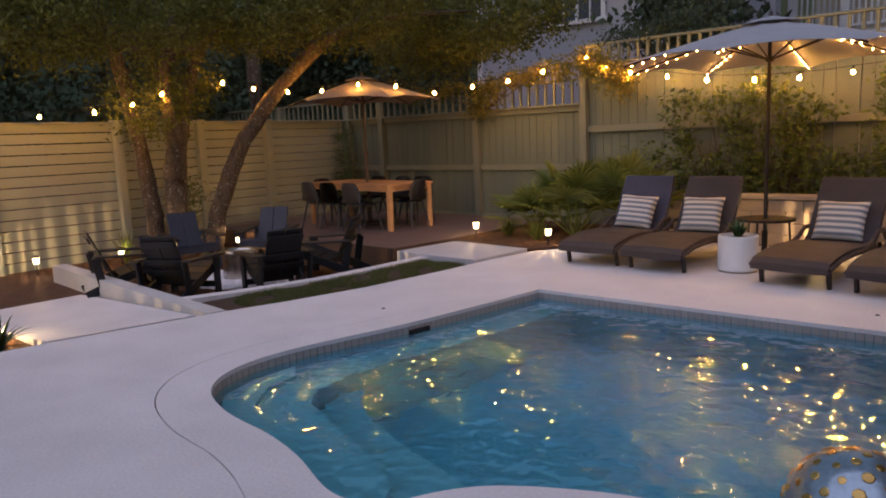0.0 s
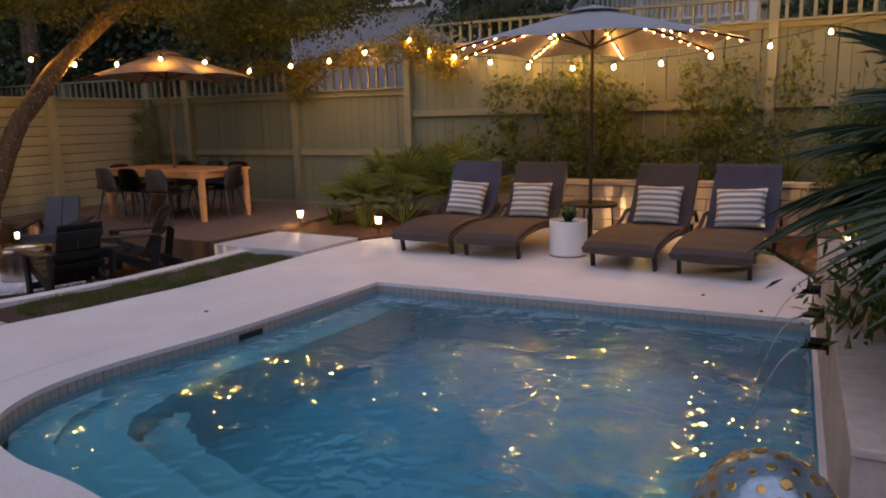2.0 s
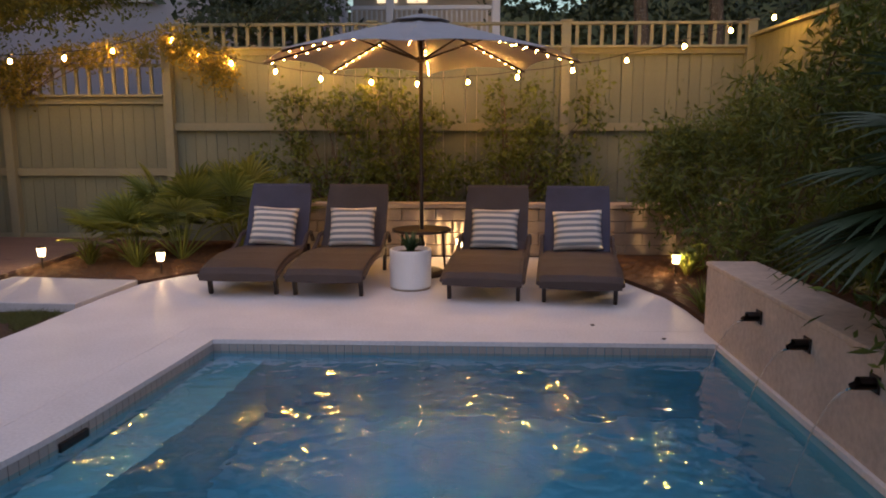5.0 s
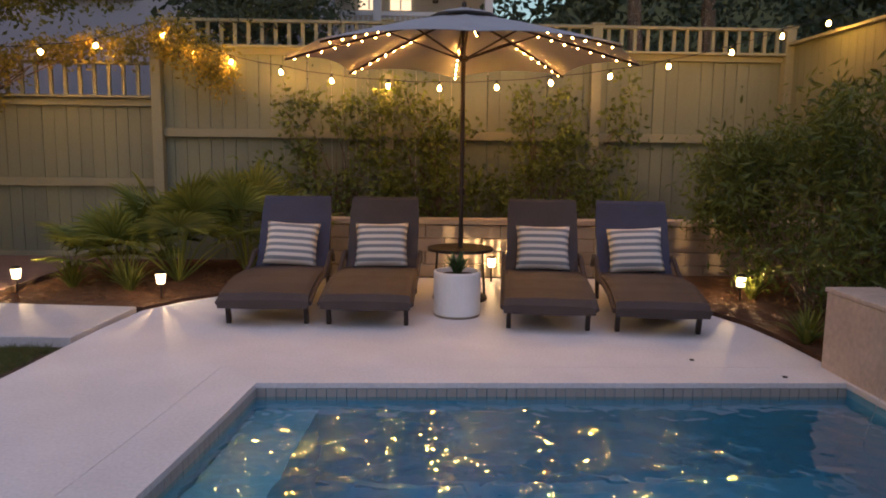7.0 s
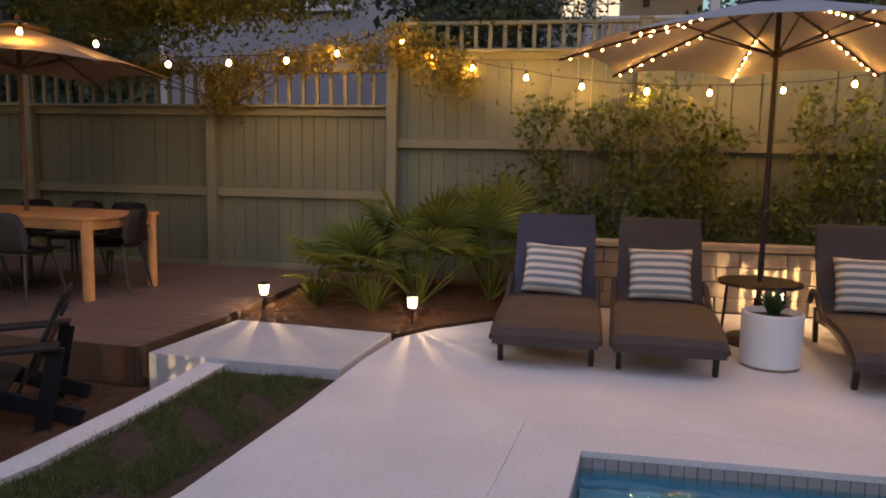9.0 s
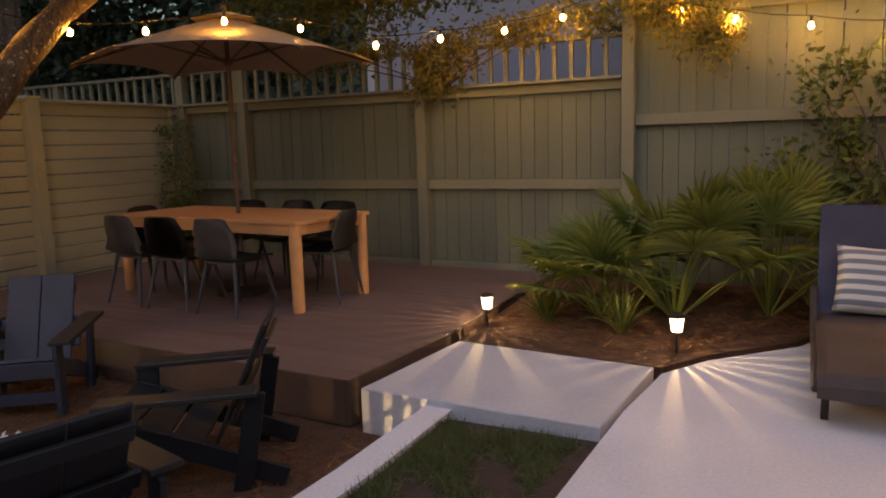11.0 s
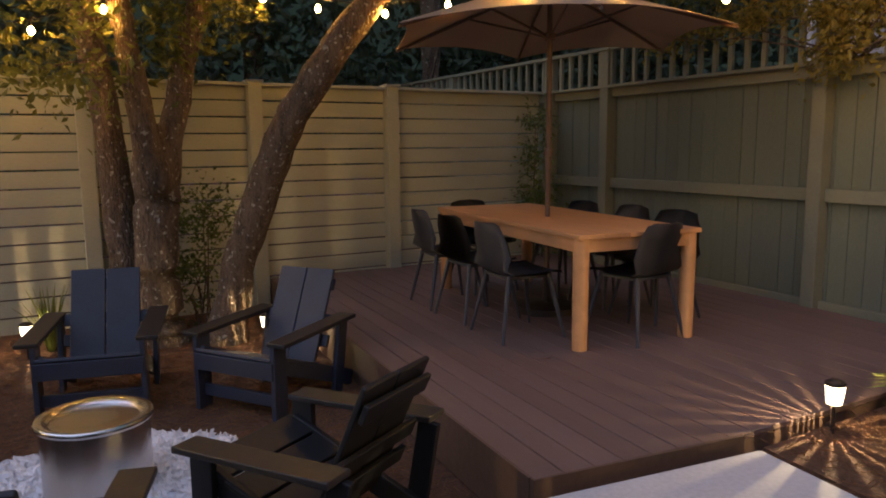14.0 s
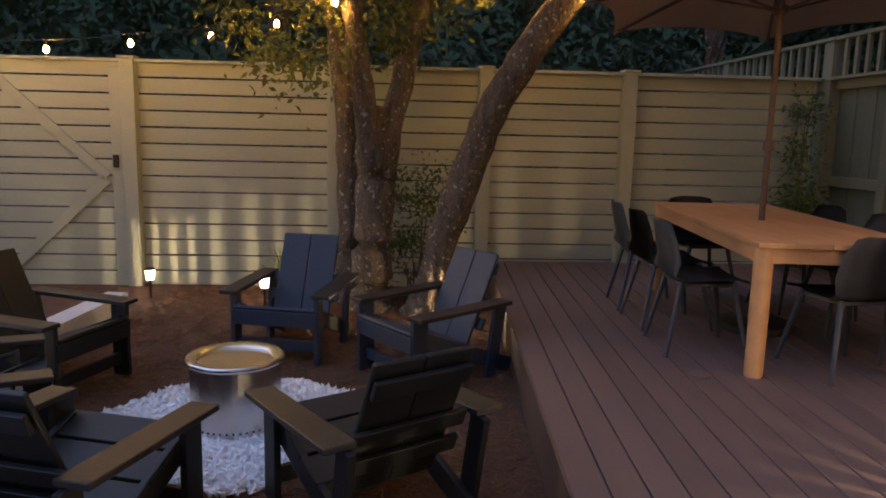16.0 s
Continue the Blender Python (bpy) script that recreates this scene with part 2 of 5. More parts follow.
# Armrest resin: light on the arms is put into this worn tone.
SUNLIT_ARM = mat("sunlit_worn_resin", (0.022, 0.020, 0.019), 0.42, vary=0.25, scale=5, fine=60, bump=0.08)


# ---- mesh helpers ----
def flush(bm, name, material, parent=None, label="", smooth=False):
    me = bpy.data.meshes.new(name)
    bm.to_mesh(me)
    bm.free()
    me.materials.append(material)
    if smooth:
        me.polygons.foreach_set("use_smooth", [True] * len(me.polygons))
    ob = new(name, me)
    if parent is not None:
        ob.parent = parent
    if label:
        ob["label"] = label
    return ob


def part(name, bm, material, parent, label="", smooth=False):
    return flush(bm, name, material, parent, label, smooth)


def share(name, src, parent, m):
    ob = new(name, src.data)
    ob.parent = parent
    ob.matrix_local = m
    return ob


def thing(name, m, label, category, group="", kind=""):
    ob = new(name)
    ob.empty_display_size = 0.1
    ob.matrix_world = m
    return tagged(ob, label, category, group, kind)


def box(bm, c, s, rot=None, bevel=0.0):
    r = bmesh.ops.create_cube(bm, size=1.0)
    vs = r["verts"]
    m = Matrix.Translation(c) @ (rot or Matrix()) @ Matrix.Diagonal((*s, 1))
    bmesh.ops.transform(bm, matrix=m, verts=vs)
    if bevel:
        es = list({e for v in vs for e in v.link_edges})
        bmesh.ops.bevel(bm, geom=es, offset=bevel, segments=2, affect="EDGES", profile=0.5)
    return bm


def new_box(c, s, rot=None, bevel=0.0):
    return box(bmesh.new(), c, s, rot, bevel)


def lathe(bm, profile, n=24, c=(0, 0, 0)):
    rings = []
    for r, z in profile:
        rings.append([bm.verts.new((c[0] + r * math.cos(2 * math.pi * i / n), c[1] + r * math.sin(2 * math.pi * i / n), c[2] + z)) for i in range(n)])
    for a, b in zip(rings, rings[1:]):
        for i in range(n):
            bm.faces.new((a[i], a[(i + 1) % n], b[(i + 1) % n], b[i]))
    bm.faces.new(rings[0][::-1])
    bm.faces.new(rings[-1])
    return bm


def tube(bm, pts, radii, n=8):
    """A tapered tube along points."""
    rings = []
    pts = [Vector(p) for p in pts]
    for i, p in enumerate(pts):
        d = (pts[min(i + 1, len(pts) - 1)] - pts[max(i - 1, 0)]).normalized()
        q = d.to_track_quat("Z", "Y")
        r = radii[i] if hasattr(radii, "__len__") else radii
        rings.append([bm.verts.new(p + q @ Vector((r * math.cos(2 * math.pi * k / n), r * math.sin(2 * math.pi * k / n), 0))) for k in range(n)])
    for a, b in zip(rings, rings[1:]):
        for i in range(n):
            bm.faces.new((a[i], a[(i + 1) % n], b[(i + 1) % n], b[i]))
    bm.faces.new(rings[0][::-1])
    bm.faces.new(rings[-1])
    return bm


def prism(bm, outline, z0, z1):
    """A flat polygon with thickness."""
    lo = [bm.verts.new((x, y, z0)) for x, y in outline]
    hi = [bm.verts.new((x, y, z1)) for x, y in outline]
    n = len(outline)
    for i in range(n):
        bm.faces.new((lo[i], lo[(i + 1) % n], hi[(i + 1) % n], hi[i]))
    top = bm.faces.new(hi)
    bot = bm.faces.new(lo[::-1])
    bmesh.ops.triangulate(bm, faces=[top, bot])
    bmesh.ops.recalc_face_normals(bm, faces=bm.faces)
    return bm


def smooth_loop(points, steps=6):
    """A closed Catmull-Rom curve."""
    out, n = [], len(points)
    for i in range(n):
        p0, p1, p2, p3 = (Vector(points[(i + k - 1) % n]) for k in range(4))
        for s in range(steps):
            t = s / steps
            out.append(tuple(0.5 * (2 * p1 + (p2 - p0) * t + (2 * p0 - 5 * p1 + 4 * p2 - p3) * t * t + (3 * p1 - p0 - 3 * p2 + p3) * t**3)))
    return out


def leaves(name, centres, size, material, parent=None, aspect=0.45, droop=0.3, seed=1):
    """Many small folded leaves at the given places."""
    rng = np.random.default_rng(seed)
    c = np.asarray(centres, float)
    n = len(c)
    d = rng.normal(size=(n, 3))
    d[:, 2] -= droop
    d /= np.linalg.norm(d, axis=1)[:, None]
    e = np.cross(d, rng.normal(size=(n, 3)))
    e /= np.linalg.norm(e, axis=1)[:, None] + 1e-9
    f = np.cross(d, e)
    L = size * rng.uniform(0.6, 1.35, (n, 1))
    w = L * aspect * 0.5
    v = np.stack([c, c + d * L * 0.5 + e * w + f * w * 0.4, c + d * L, c + d * L * 0.5 - e * w + f * w * 0.4], 1).reshape(-1, 3)
    i = np.arange(n)[:, None] * 4
    faces = np.concatenate([i + [0, 1, 2], i + [0, 2, 3]], 1).reshape(-1, 3)
    me = bpy.data.meshes.new(name)
    me.from_pydata(v.tolist(), [], faces.tolist())
    me.materials.append(material)
    ob = new(name, me)
    if parent is not None:
        ob.parent = parent
    return ob


def clumps(rng, blobs, per, spread):
    """Leaf places gathered in loose clumps inside ellipsoids (centre, half sizes, clumps)."""
    out = []
    for c, s, k in blobs:
        g = rng.normal(size=(k, 3))
        g /= np.linalg.norm(g, axis=1)[:, None]
        g *= rng.uniform(0.35, 1.0, (k, 1)) ** 0.5
        mid = np.array(c) + g * np.array(s)
        out.append((mid[:, None] + rng.normal(size=(k, per, 3)) * spread * rng.uniform(0.5, 1.4, (k, 1, 1))).reshape(-1, 3))
    return np.concatenate(out)


# ---- ground, patio, pool ----
def open_curve(pts, steps=6):
    """A Catmull-Rom curve through points, with open ends."""
    q = [pts[0]] + pts + [pts[-1]]
    out = []
    for i in range(len(pts) - 1):
        p0, p1, p2, p3 = (Vector(v) for v in q[i:i + 4])
        for s in range(steps):
            t = s / steps
            out.append(tuple(0.5 * (2 * p1 + (p2 - p0) * t + (2 * p0 - 5 * p1 + 4 * p2 - p3) * t * t + (3 * p1 - p0 - 3 * p2 + p3) * t**3)))
    return out + [tuple(pts[-1])]


POOL = open_curve([(0.0, 0.0), (-0.08, -0.75), (-0.19, -1.60), (-0.31, -2.15), (-0.405, -2.62), (-0.405, -3.0), (-0.29, -3.30), (-0.06, -3.51), (0.32, -3.635),
                   (0.74, -3.68), (1.08, -3.755), (1.50, -3.90), (1.74, -3.83), (1.90, -3.58), (2.09, -3.40), (2.50, -3.20), (3.0, -3.10), (3.52, -3.16)], 5) + [(3.52, -1.5), (3.52, 0.0), (1.75, 0.0)]


def grown(loop, d):
    """The loop moved outwards by d along its corner normals."""
    out, n = [], len(loop)
    area = sum(a[0] * b[1] - b[0] * a[1] for a, b in zip(loop, loop[1:] + loop[:1]))
    sgn = 1 if area > 0 else -1
    for i in range(n):
        a, p, b = Vector(loop[i - 1]), Vector(loop[i]), Vector(loop[(i + 1) % n])
        n1 = Vector(((p - a).y, -(p - a).x)).normalized() * sgn
        n2 = Vector(((b - p).y, -(b - p).x)).normalized() * sgn
        m = (n1 + n2).normalized()
        out.append(tuple(p + m * (d / max(0.5, m.dot(n1)))))
    return out


def wall_strip(bm, loop, z0, z1):
    lo = [bm.verts.new((x, y, z0)) for x, y in loop]
    hi = [bm.verts.new((x, y, z1)) for x, y in loop]
    for i in range(len(loop)):
        j = (i + 1) % len(loop)
        bm.faces.new((lo[i], lo[j], hi[j], hi[i]))


def ring(bm, inner, outer, z0, z1):
    n = len(inner)
    v = [[bm.verts.new((x, y, z)) for x, y in loop] for loop, z in ((inner, z1), (outer, z1), (inner, z0), (outer, z0))]
    for i in range(n):
        j = (i + 1) % n
        bm.faces.new((v[0][i], v[0][j], v[1][j], v[1][i]))
        bm.faces.new((v[0][i], v[2][i], v[2][j], v[0][j]))
        bm.faces.new((v[1][i], v[1][j], v[3][j], v[3][i]))
    bmesh.ops.recalc_face_normals(bm, faces=bm.faces)


def holed(outer, hole, z0, z1):
    """A slab with one hole."""
    bm = bmesh.new()
    edges = []
    for loop in (outer, hole):
        vs = [bm.verts.new((x, y, z1)) for x, y in loop]
        edges += [bm.edges.new((vs[i], vs[(i + 1) % len(vs)])) for i in range(len(vs))]
    bmesh.ops.triangle_fill(bm, use_beauty=True, edges=edges)
    wall_strip(bm, outer, z0, z1)
    wall_strip(bm, hole, z0, z1)
    bmesh.ops.remove_doubles(bm, verts=bm.verts, dist=0.0005)
    bmesh.ops.recalc_face_normals(bm, faces=bm.faces)
    return bm


# one ground sheet to the horizon, with the pool's pit left open
GROUND_Z = -0.22
bm = holed([(-400, -400), (400, -400), (400, 400), (-400, 400)], [(-0.5, -4.0), (3.56, -4.0), (3.56, 0.04), (-0.5, 0.04)], GROUND_Z - 0.02, GROUND_Z)
ground = tagged(flush(bm, "ground", MULCH), "brown pine straw mulch ground of the garden", "ground", kind="structure")

coping_out = grown(POOL, 0.30)
gap_loop = [(x - (0.006 if x < 0.2 and y < -2.6 or y < -3.4 else 0.0025) * (1 if x < 1 else -1), y - (0.006 if y < -3.2 else -0.002)) for x, y in coping_out]
bm = bmesh.new()
ring(bm, grown(POOL, -0.012), coping_out, -0.032, 0.0)
bmesh.ops.remove_doubles(bm, verts=bm.verts, dist=0.0005)
coping = tagged(flush(bm, "pool_coping", CONCRETE), "pale concrete coping round the pool rim", "coping", kind="structure")
PATIO = [(-1.34, 1.86), (-1.42, 1.2), (-1.47, 0.2), (-1.56, -0.8), (-1.73, -1.6), (-1.92, -2.25), (-2.0, -2.7), (-2.1, -3.15), (-2.2, -3.6), (-2.28, -4.1), (-2.3, -6.2),
         (-2.6, -9.5), (9.0, -9.5), (9.0, -3.3), (3.86, -3.3), (3.86, 0.30), (3.60, 0.32), (3.59, 0.95), (3.54, 1.4), (3.38, 1.9), (3.15, 2.6), (2.9, 3.50), (-0.25, 3.50),
         (-0.42, 3.1), (-0.62, 2.72), (-0.90, 2.44), (-1.12, 2.22)]
bm = holed(PATIO, gap_loop, GROUND_Z - 0.01, 0.0)
patio = tagged(flush(bm, "patio", CONCRETE), "pale lavender-white poured concrete pool patio", "patio", kind="structure")

bm = bmesh.new()
wall_strip(bm, POOL, -1.35, -0.02)
basin = tagged(flush(bm, "pool_wall", PLASTER), "pale blue plaster wall of the pool basin", "pool", kind="structure")
bm = bmesh.new()
f = bm.faces.new([bm.verts.new((x, y, -1.3)) for x, y in ((-0.8, -4.2), (3.7, -4.2), (3.7, 0.2), (-0.8, 0.2))])
tagged(flush(bm, "pool_floor", PLASTER), "pale blue plaster pool floor", "pool", kind="structure")
# bench along the side and rounded entry steps
EDGE = [(1.5, -3.88), (1.07, -3.735), (0.5, -3.63), (-0.03, -3.47), (-0.27, -3.29), (-0.385, -3.0), (-0.385, -2.62), (-0.29, -2.15)]
BENCH = [(0.37, -0.012), (0.29, -0.95), (0.20, -1.5), (0.09, -2.05), (0.045, -2.5), (0.08, -2.8), (0.22, -2.98), (0.64, -3.13), (1.07, -3.27), (1.42, -3.46), (1.60, -3.84)]
bm = prism(bmesh.new(), BENCH + EDGE + [(-0.17, -1.6), (-0.06, -0.75), (0.012, -0.012)], -1.37, -0.30)
tagged(flush(bm, "pool_bench", LEDGE), "pale underwater bench along the pool side", "pool bench", kind="structure")
LOW = [(0.14, -2.45), (0.28, -2.62), (0.59, -2.78), (1.05, -2.93), (1.45, -3.02), (1.85, -3.2), (1.88, -3.45), (1.72, -3.74), (1.4, -3.42), (0.65, -3.1), (0.22, -2.93), (0.06, -2.6)]
bm = prism(bmesh.new(), LOW, -1.36, -0.56)
tagged(flush(bm, "pool_step", LEDGE), "pale rounded lower underwater step", "pool step", kind="structure")
HIGH = [(1.35, -3.70), (0.9, -3.55), (0.4, -3.42), (0.02, -3.25), (-0.16, -3.02), (-0.21, -2.75)] + [(-0.385, -2.62)] + [(-0.385, -3.0), (-0.27, -3.29), (-0.03, -3.47), (0.5, -3.63), (1.07, -3.735), (1.4, -3.84)]
bm = prism(bmesh.new(), HIGH, -0.32, -0.215)
tagged(flush(bm, "pool_step", LEDGE), "pale rounded top underwater step", "pool step", kind="structure")
bm = bmesh.new()
f = bm.faces.new([bm.verts.new((x, y, -0.085)) for x, y in POOL])
bmesh.ops.triangulate(bm, faces=[f])
water = tagged(flush(bm, "water", WATER), "rippled blue pool water with warm glints", "water", kind="structure")
water.visible_shadow = False
band = tagged(new("tile_band"), "grey mosaic waterline tile band under the coping", "tile band", kind="structure")
tile0 = None
walked = 0.03
for a, b in zip(POOL, POOL[1:] + POOL[:1]):
    a, b = Vector(a), Vector(b)
    if min(a.x, b.x) > 3.5 or (a - b).length < 0.01:
        continue
    d = (b - a).normalized()
    while walked < (b - a).length:
        p = a + d * walked + Vector((-d.y, d.x)) * 0.004
        m = pose(p.x, p.y, -0.089, 0, 0, math.degrees(math.atan2(d.y, d.x)))
        if tile0 is None:
            tile0 = part("tile", new_box((0, 0, 0), (0.055, 0.010, 0.112), bevel=0.002), TILE, band)
            tile0.matrix_local = m
        else:
            share("tile", tile0, band, m)
        walked += 0.0585
    walked -= (b - a).length
# A solid black block stands in for the shade inside the skimmer.
bm = new_box((0, 0, 0), (0.05, 0.21, 0.08), bevel=0.004)
skimmer = flush(bm, "skimmer_dark_block", CABLE)
skimmer.matrix_world = pose(-0.178, -1.52, -0.10, 0, 0, -9)
tagged(skimmer, "black block for the shaded skimmer opening in the pool side", "skimmer")
for x, y in ((-0.72, -1.38), (2.75, 0.46), (3.19, 0.10)):
    bm = lathe(bmesh.new(), [(0.016, 0), (0.016, 0.004), (0.012, 0.006)], 14)
    d = flush(bm, "deck_drain", CABLE)
    d.matrix_world = pose(x, y, 0.0005)
    tagged(d, "small dark round drain cover in the concrete patio", "drain", "drains in the patio")

# lawn strip and kerbs
bm = prism(bmesh.new(), [(-1.445, 0.86), (-1.475, 0.1), (-1.565, -0.8), (-1.735, -1.6), (-1.90, -2.16), (-2.60, -2.10), (-2.36, -0.6), (-2.245, 0.2), (-2.245, 0.86)], GROUND_Z - 0.02, -0.035)
tagged(flush(bm, "lawn_bed", SOIL), "narrow dark soil bed beside the patio", "soil", kind="structure")
bm = prism(bmesh.new(), [(-2.235, 0.925), (-2.24, 0.1), (-2.29, -0.7), (-2.52, -1.6), (-2.72, -2.16), (-2.88, -2.15), (-2.68, -1.6), (-2.45, -0.7), (-2.40, 0.1), (-2.39, 0.925)], GROUND_Z - 0.03, 0.0)
tagged(flush(bm, "kerb", CONCRETE), "pale concrete kerb between lawn and fire pit", "kerb", kind="structure")
bm = prism(bmesh.new(), [(-1.93, -2.19), (-6.33, -1.80), (-6.36, -1.97), (-1.96, -2.36)], -0.42, 0.004)
tagged(flush(bm, "low_wall", RISER), "low cast concrete retaining wall beside the path", "low wall", kind="structure")
bm = bmesh.new()
for x0, x1 in ((-2.08, -5.1), (-5.17, -6.7)):
    vs = []
    for x in (x0, x1):
        z = -0.03 - 0.06 * max(0.0, -x - 2.0)
        vs.append([bm.verts.new((x - (0.24 if y < -3 and x == -2.08 else 0.0) - (0.07 if x == -2.08 else 0.0), y, z + dz)) for y, dz in ((-2.37 - 0.075 * (x + 2.08), 0), (-3.55, 0), (-3.55, -0.12), (-2.37 - 0.075 * (x + 2.08), -0.12))])
    a, b = vs
    for i in range(4):
        bm.faces.new((a[i], a[(i + 1) % 4], b[(i + 1) % 4], b[i]))
    bm.faces.new(a)
    bm.faces.new(b[::-1])
bmesh.ops.recalc_face_normals(bm, faces=bm.faces)
tagged(flush(bm, "path_slabs", CONCRETE), "pale concrete path slabs sloping to the gate", "path", kind="structure")

bm = prism(bmesh.new(), [(-1.99, -2.4), (-2.14, -3.2), (-2.23, -3.65), (-2.31, -4.2), (-2.45, -5.6), (-3.7, -5.6), (-3.7, -3.57), (-2.9, -3.3), (-2.5, -2.38)], GROUND_Z - 0.02, -0.115)
tagged(flush(bm, "mulch_bed", MULCH), "pine straw mulch bed between patio and path", "mulch bed", kind="structure")

# big paver by the deck
bm = prism(bmesh.new(), [(-2.80, 0.93), (-2.69, 1.99), (-1.385, 1.86), (-1.46, 0.87)], GROUND_Z - 0.02, 0.035)
bmesh.ops.bevel(bm, geom=[e for e in bm.edges if all(v.co.z > 0 for v in e.verts)], offset=0.006, segments=1, affect="EDGES")
tagged(flush(bm, "paver", PAVING), "large pale concrete stepping slab beside the deck", "paver", kind="structure")

# mulch beds behind the patio
bm = prism(bmesh.new(), [(-1.35, 1.91), (-1.13, 2.26), (-0.92, 2.48), (-0.65, 2.75), (-0.45, 3.12), (-0.27, 3.52), (-0.2, 4.56), (-2.8, 4.56), (-2.72, 2.05)], GROUND_Z - 0.02, 0.02)
tagged(flush(bm, "mulch_bed", MULCH), "pine straw mulch bed with palms and path lights", "mulch bed", kind="structure")
bm = prism(bmesh.new(), [(3.62, 0.33), (3.61, 0.96), (3.56, 1.42), (3.40, 1.92), (3.18, 2.62), (2.93, 3.52), (5.3, 4.5), (5.3, 0.33)], GROUND_Z - 0.02, 0.03)
tagged(flush(bm, "mulch_bed", MULCH), "pine straw mulch bed under the bamboo", "mulch bed", kind="structure")
bm = prism(bmesh.new(), [(-0.24, 3.72), (5.3, 3.72), (5.3, 4.56), (-0.24, 4.56)], GROUND_Z - 0.02, 0.55)
tagged(flush(bm, "raised_bed", MULCH), "raised planting bed along the fence", "planting bed", kind="structure")

# ---- timber deck ----
DECK_Z = 0.06
bm = prism(bmesh.new(), [(-7.66, 1.27), (-2.93, 0.985), (-2.80, 2.02), (-2.80, 4.54), (-7.66, 4.54)], GROUND_Z - 0.03, DECK_Z - 0.028)
deck = tagged(flush(bm, "timber_deck", FASCIA), "brown composite timber dining deck", "deck", kind="structure")
bm = new_box((-5.285, 1.105, -0.075), (4.74, 0.026, 0.268), Matrix.Rotation(radians(-3.5), 4, "Z"))
part("fascia_board", bm, FASCIA, deck)
bm = new_box((-2.85, 1.48, -0.075), (0.026, 1.06, 0.268), Matrix.Rotation(radians(-6), 4, "Z"))
part("fascia_board", bm, FASCIA, deck)
n_boards = 25
for k in range(n_boards):
    y = 1.105 + 0.066 + k * 0.1405
    x1 = -2.895 + 0.10 * min(1, (y - 1.1) / 1.05)
    bm = new_box(((x1 - 7.66) / 2, y, DECK_Z - 0.013), (x1 + 7.66, 0.1335, 0.026), Matrix.Rotation(radians(-3.5), 4, "Z"), bevel=0.003)
    part("deck_board", bm, DECKING, deck)
bm = lathe(bmesh.new(), [(0.06, 0), (0.06, 0.006), (0.05, 0.008)], 20)
d = flush(bm, "deck_cover", DECKING)
d.matrix_world = pose(-4.203, 1.952, DECK_Z + 0.001)
tagged(d, "round brown umbrella-hole cover in the deck", "deck cover")


# ---- fences ----
FY = 4.615
LX = -7.72
fence = tagged(new("wall_back"), "tall sage green board fence with a slatted railing on top", "fence", kind="structure")
rng = random.Random(3)


def post(parent, x, y, z0, z1, w=0.115, material=RAILING):
    b = box(bmesh.new(), (0, 0, (z0 + z1) / 2), (w, w, z1 - z0), bevel=0.006)
    box(b, (0, 0, z1 + 0.012), (w + 0.03, w + 0.03, 0.024), bevel=0.004)
    o = part("post", b, material, parent)
    o.matrix_local = pose(x, y, 0)
    return o


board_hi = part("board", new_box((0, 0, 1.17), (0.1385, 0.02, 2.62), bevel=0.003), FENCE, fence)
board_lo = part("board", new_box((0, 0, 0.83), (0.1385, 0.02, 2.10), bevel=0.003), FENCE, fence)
board_hi.matrix_local = pose(-2.0, FY + 0.03, 0)
board_lo.matrix_local = pose(-2.25, FY + 0.03, 0)
k = 1
while -2.0 + 0.142 * k < 5.3:
    share("board", board_hi, fence, pose(-2.0 + 0.142 * k, FY + 0.03 + rng.uniform(-0.004, 0.004), rng.uniform(-0.006, 0.006), 0, rng.uniform(-0.15, 0.15), 0))
    k += 1
k = 1
while -2.25 - 0.142 * k > -13.0:
    share("board", board_lo, fence, pose(-2.25 - 0.142 * k, FY + 0.03 + rng.uniform(-0.004, 0.004), rng.uniform(-0.004, 0.004), 0, rng.uniform(-0.15, 0.15), 0))
    k += 1
for x in (-2.09, 0.585, 3.03, 5.33):
    post(fence, x, FY - 0.04, -0.2, 2.62 if x < 0 else 2.82)
for x in (-4.25, -6.65, -7.62, -9.9, -12.2):
    post(fence, x, FY - 0.04, -0.2, 2.28)
for x0, x1, zs in ((-13.0, -2.15, ((0.93, 0.10, 0.03), (1.86, 0.09, 0.03), (1.92, 0.03, 0.10), (2.30, 0.035, 0.09), (0.06, 0.10, 0.03))),
                   (-2.03, 5.28, ((1.52, 0.10, 0.05), (2.47, 0.08, 0.03), (2.515, 0.03, 0.10), (2.80, 0.035, 0.09)))):
    for z, h, d in zs:
        part("rail", new_box(((x0 + x1) / 2, FY - 0.002 - d / 2, z), (x1 - x0, d, h), bevel=0.004), RAILING, fence)
slat_lo = part("baluster", new_box((0, 0, 0), (0.04, 0.035, 0.36)), RAILING, fence)
slat_lo.matrix_local = pose(-2.30, FY - 0.05, 2.11)
slat_hi = part("baluster", new_box((0, 0, 0), (0.04, 0.035, 0.26)), RAILING, fence)
slat_hi.matrix_local = pose(-1.95, FY - 0.05, 2.655)
k = 1
while -2.30 - 0.165 * k > -13.0:
    share("baluster", slat_lo, fence, pose(-2.30 - 0.165 * k, FY - 0.05, 2.11))
    k += 1
k = 1
while -1.95 + 0.155 * k < 5.25:
    share("baluster", slat_hi, fence, pose(-1.95 + 0.155 * k, FY - 0.05, 2.655))
    k += 1

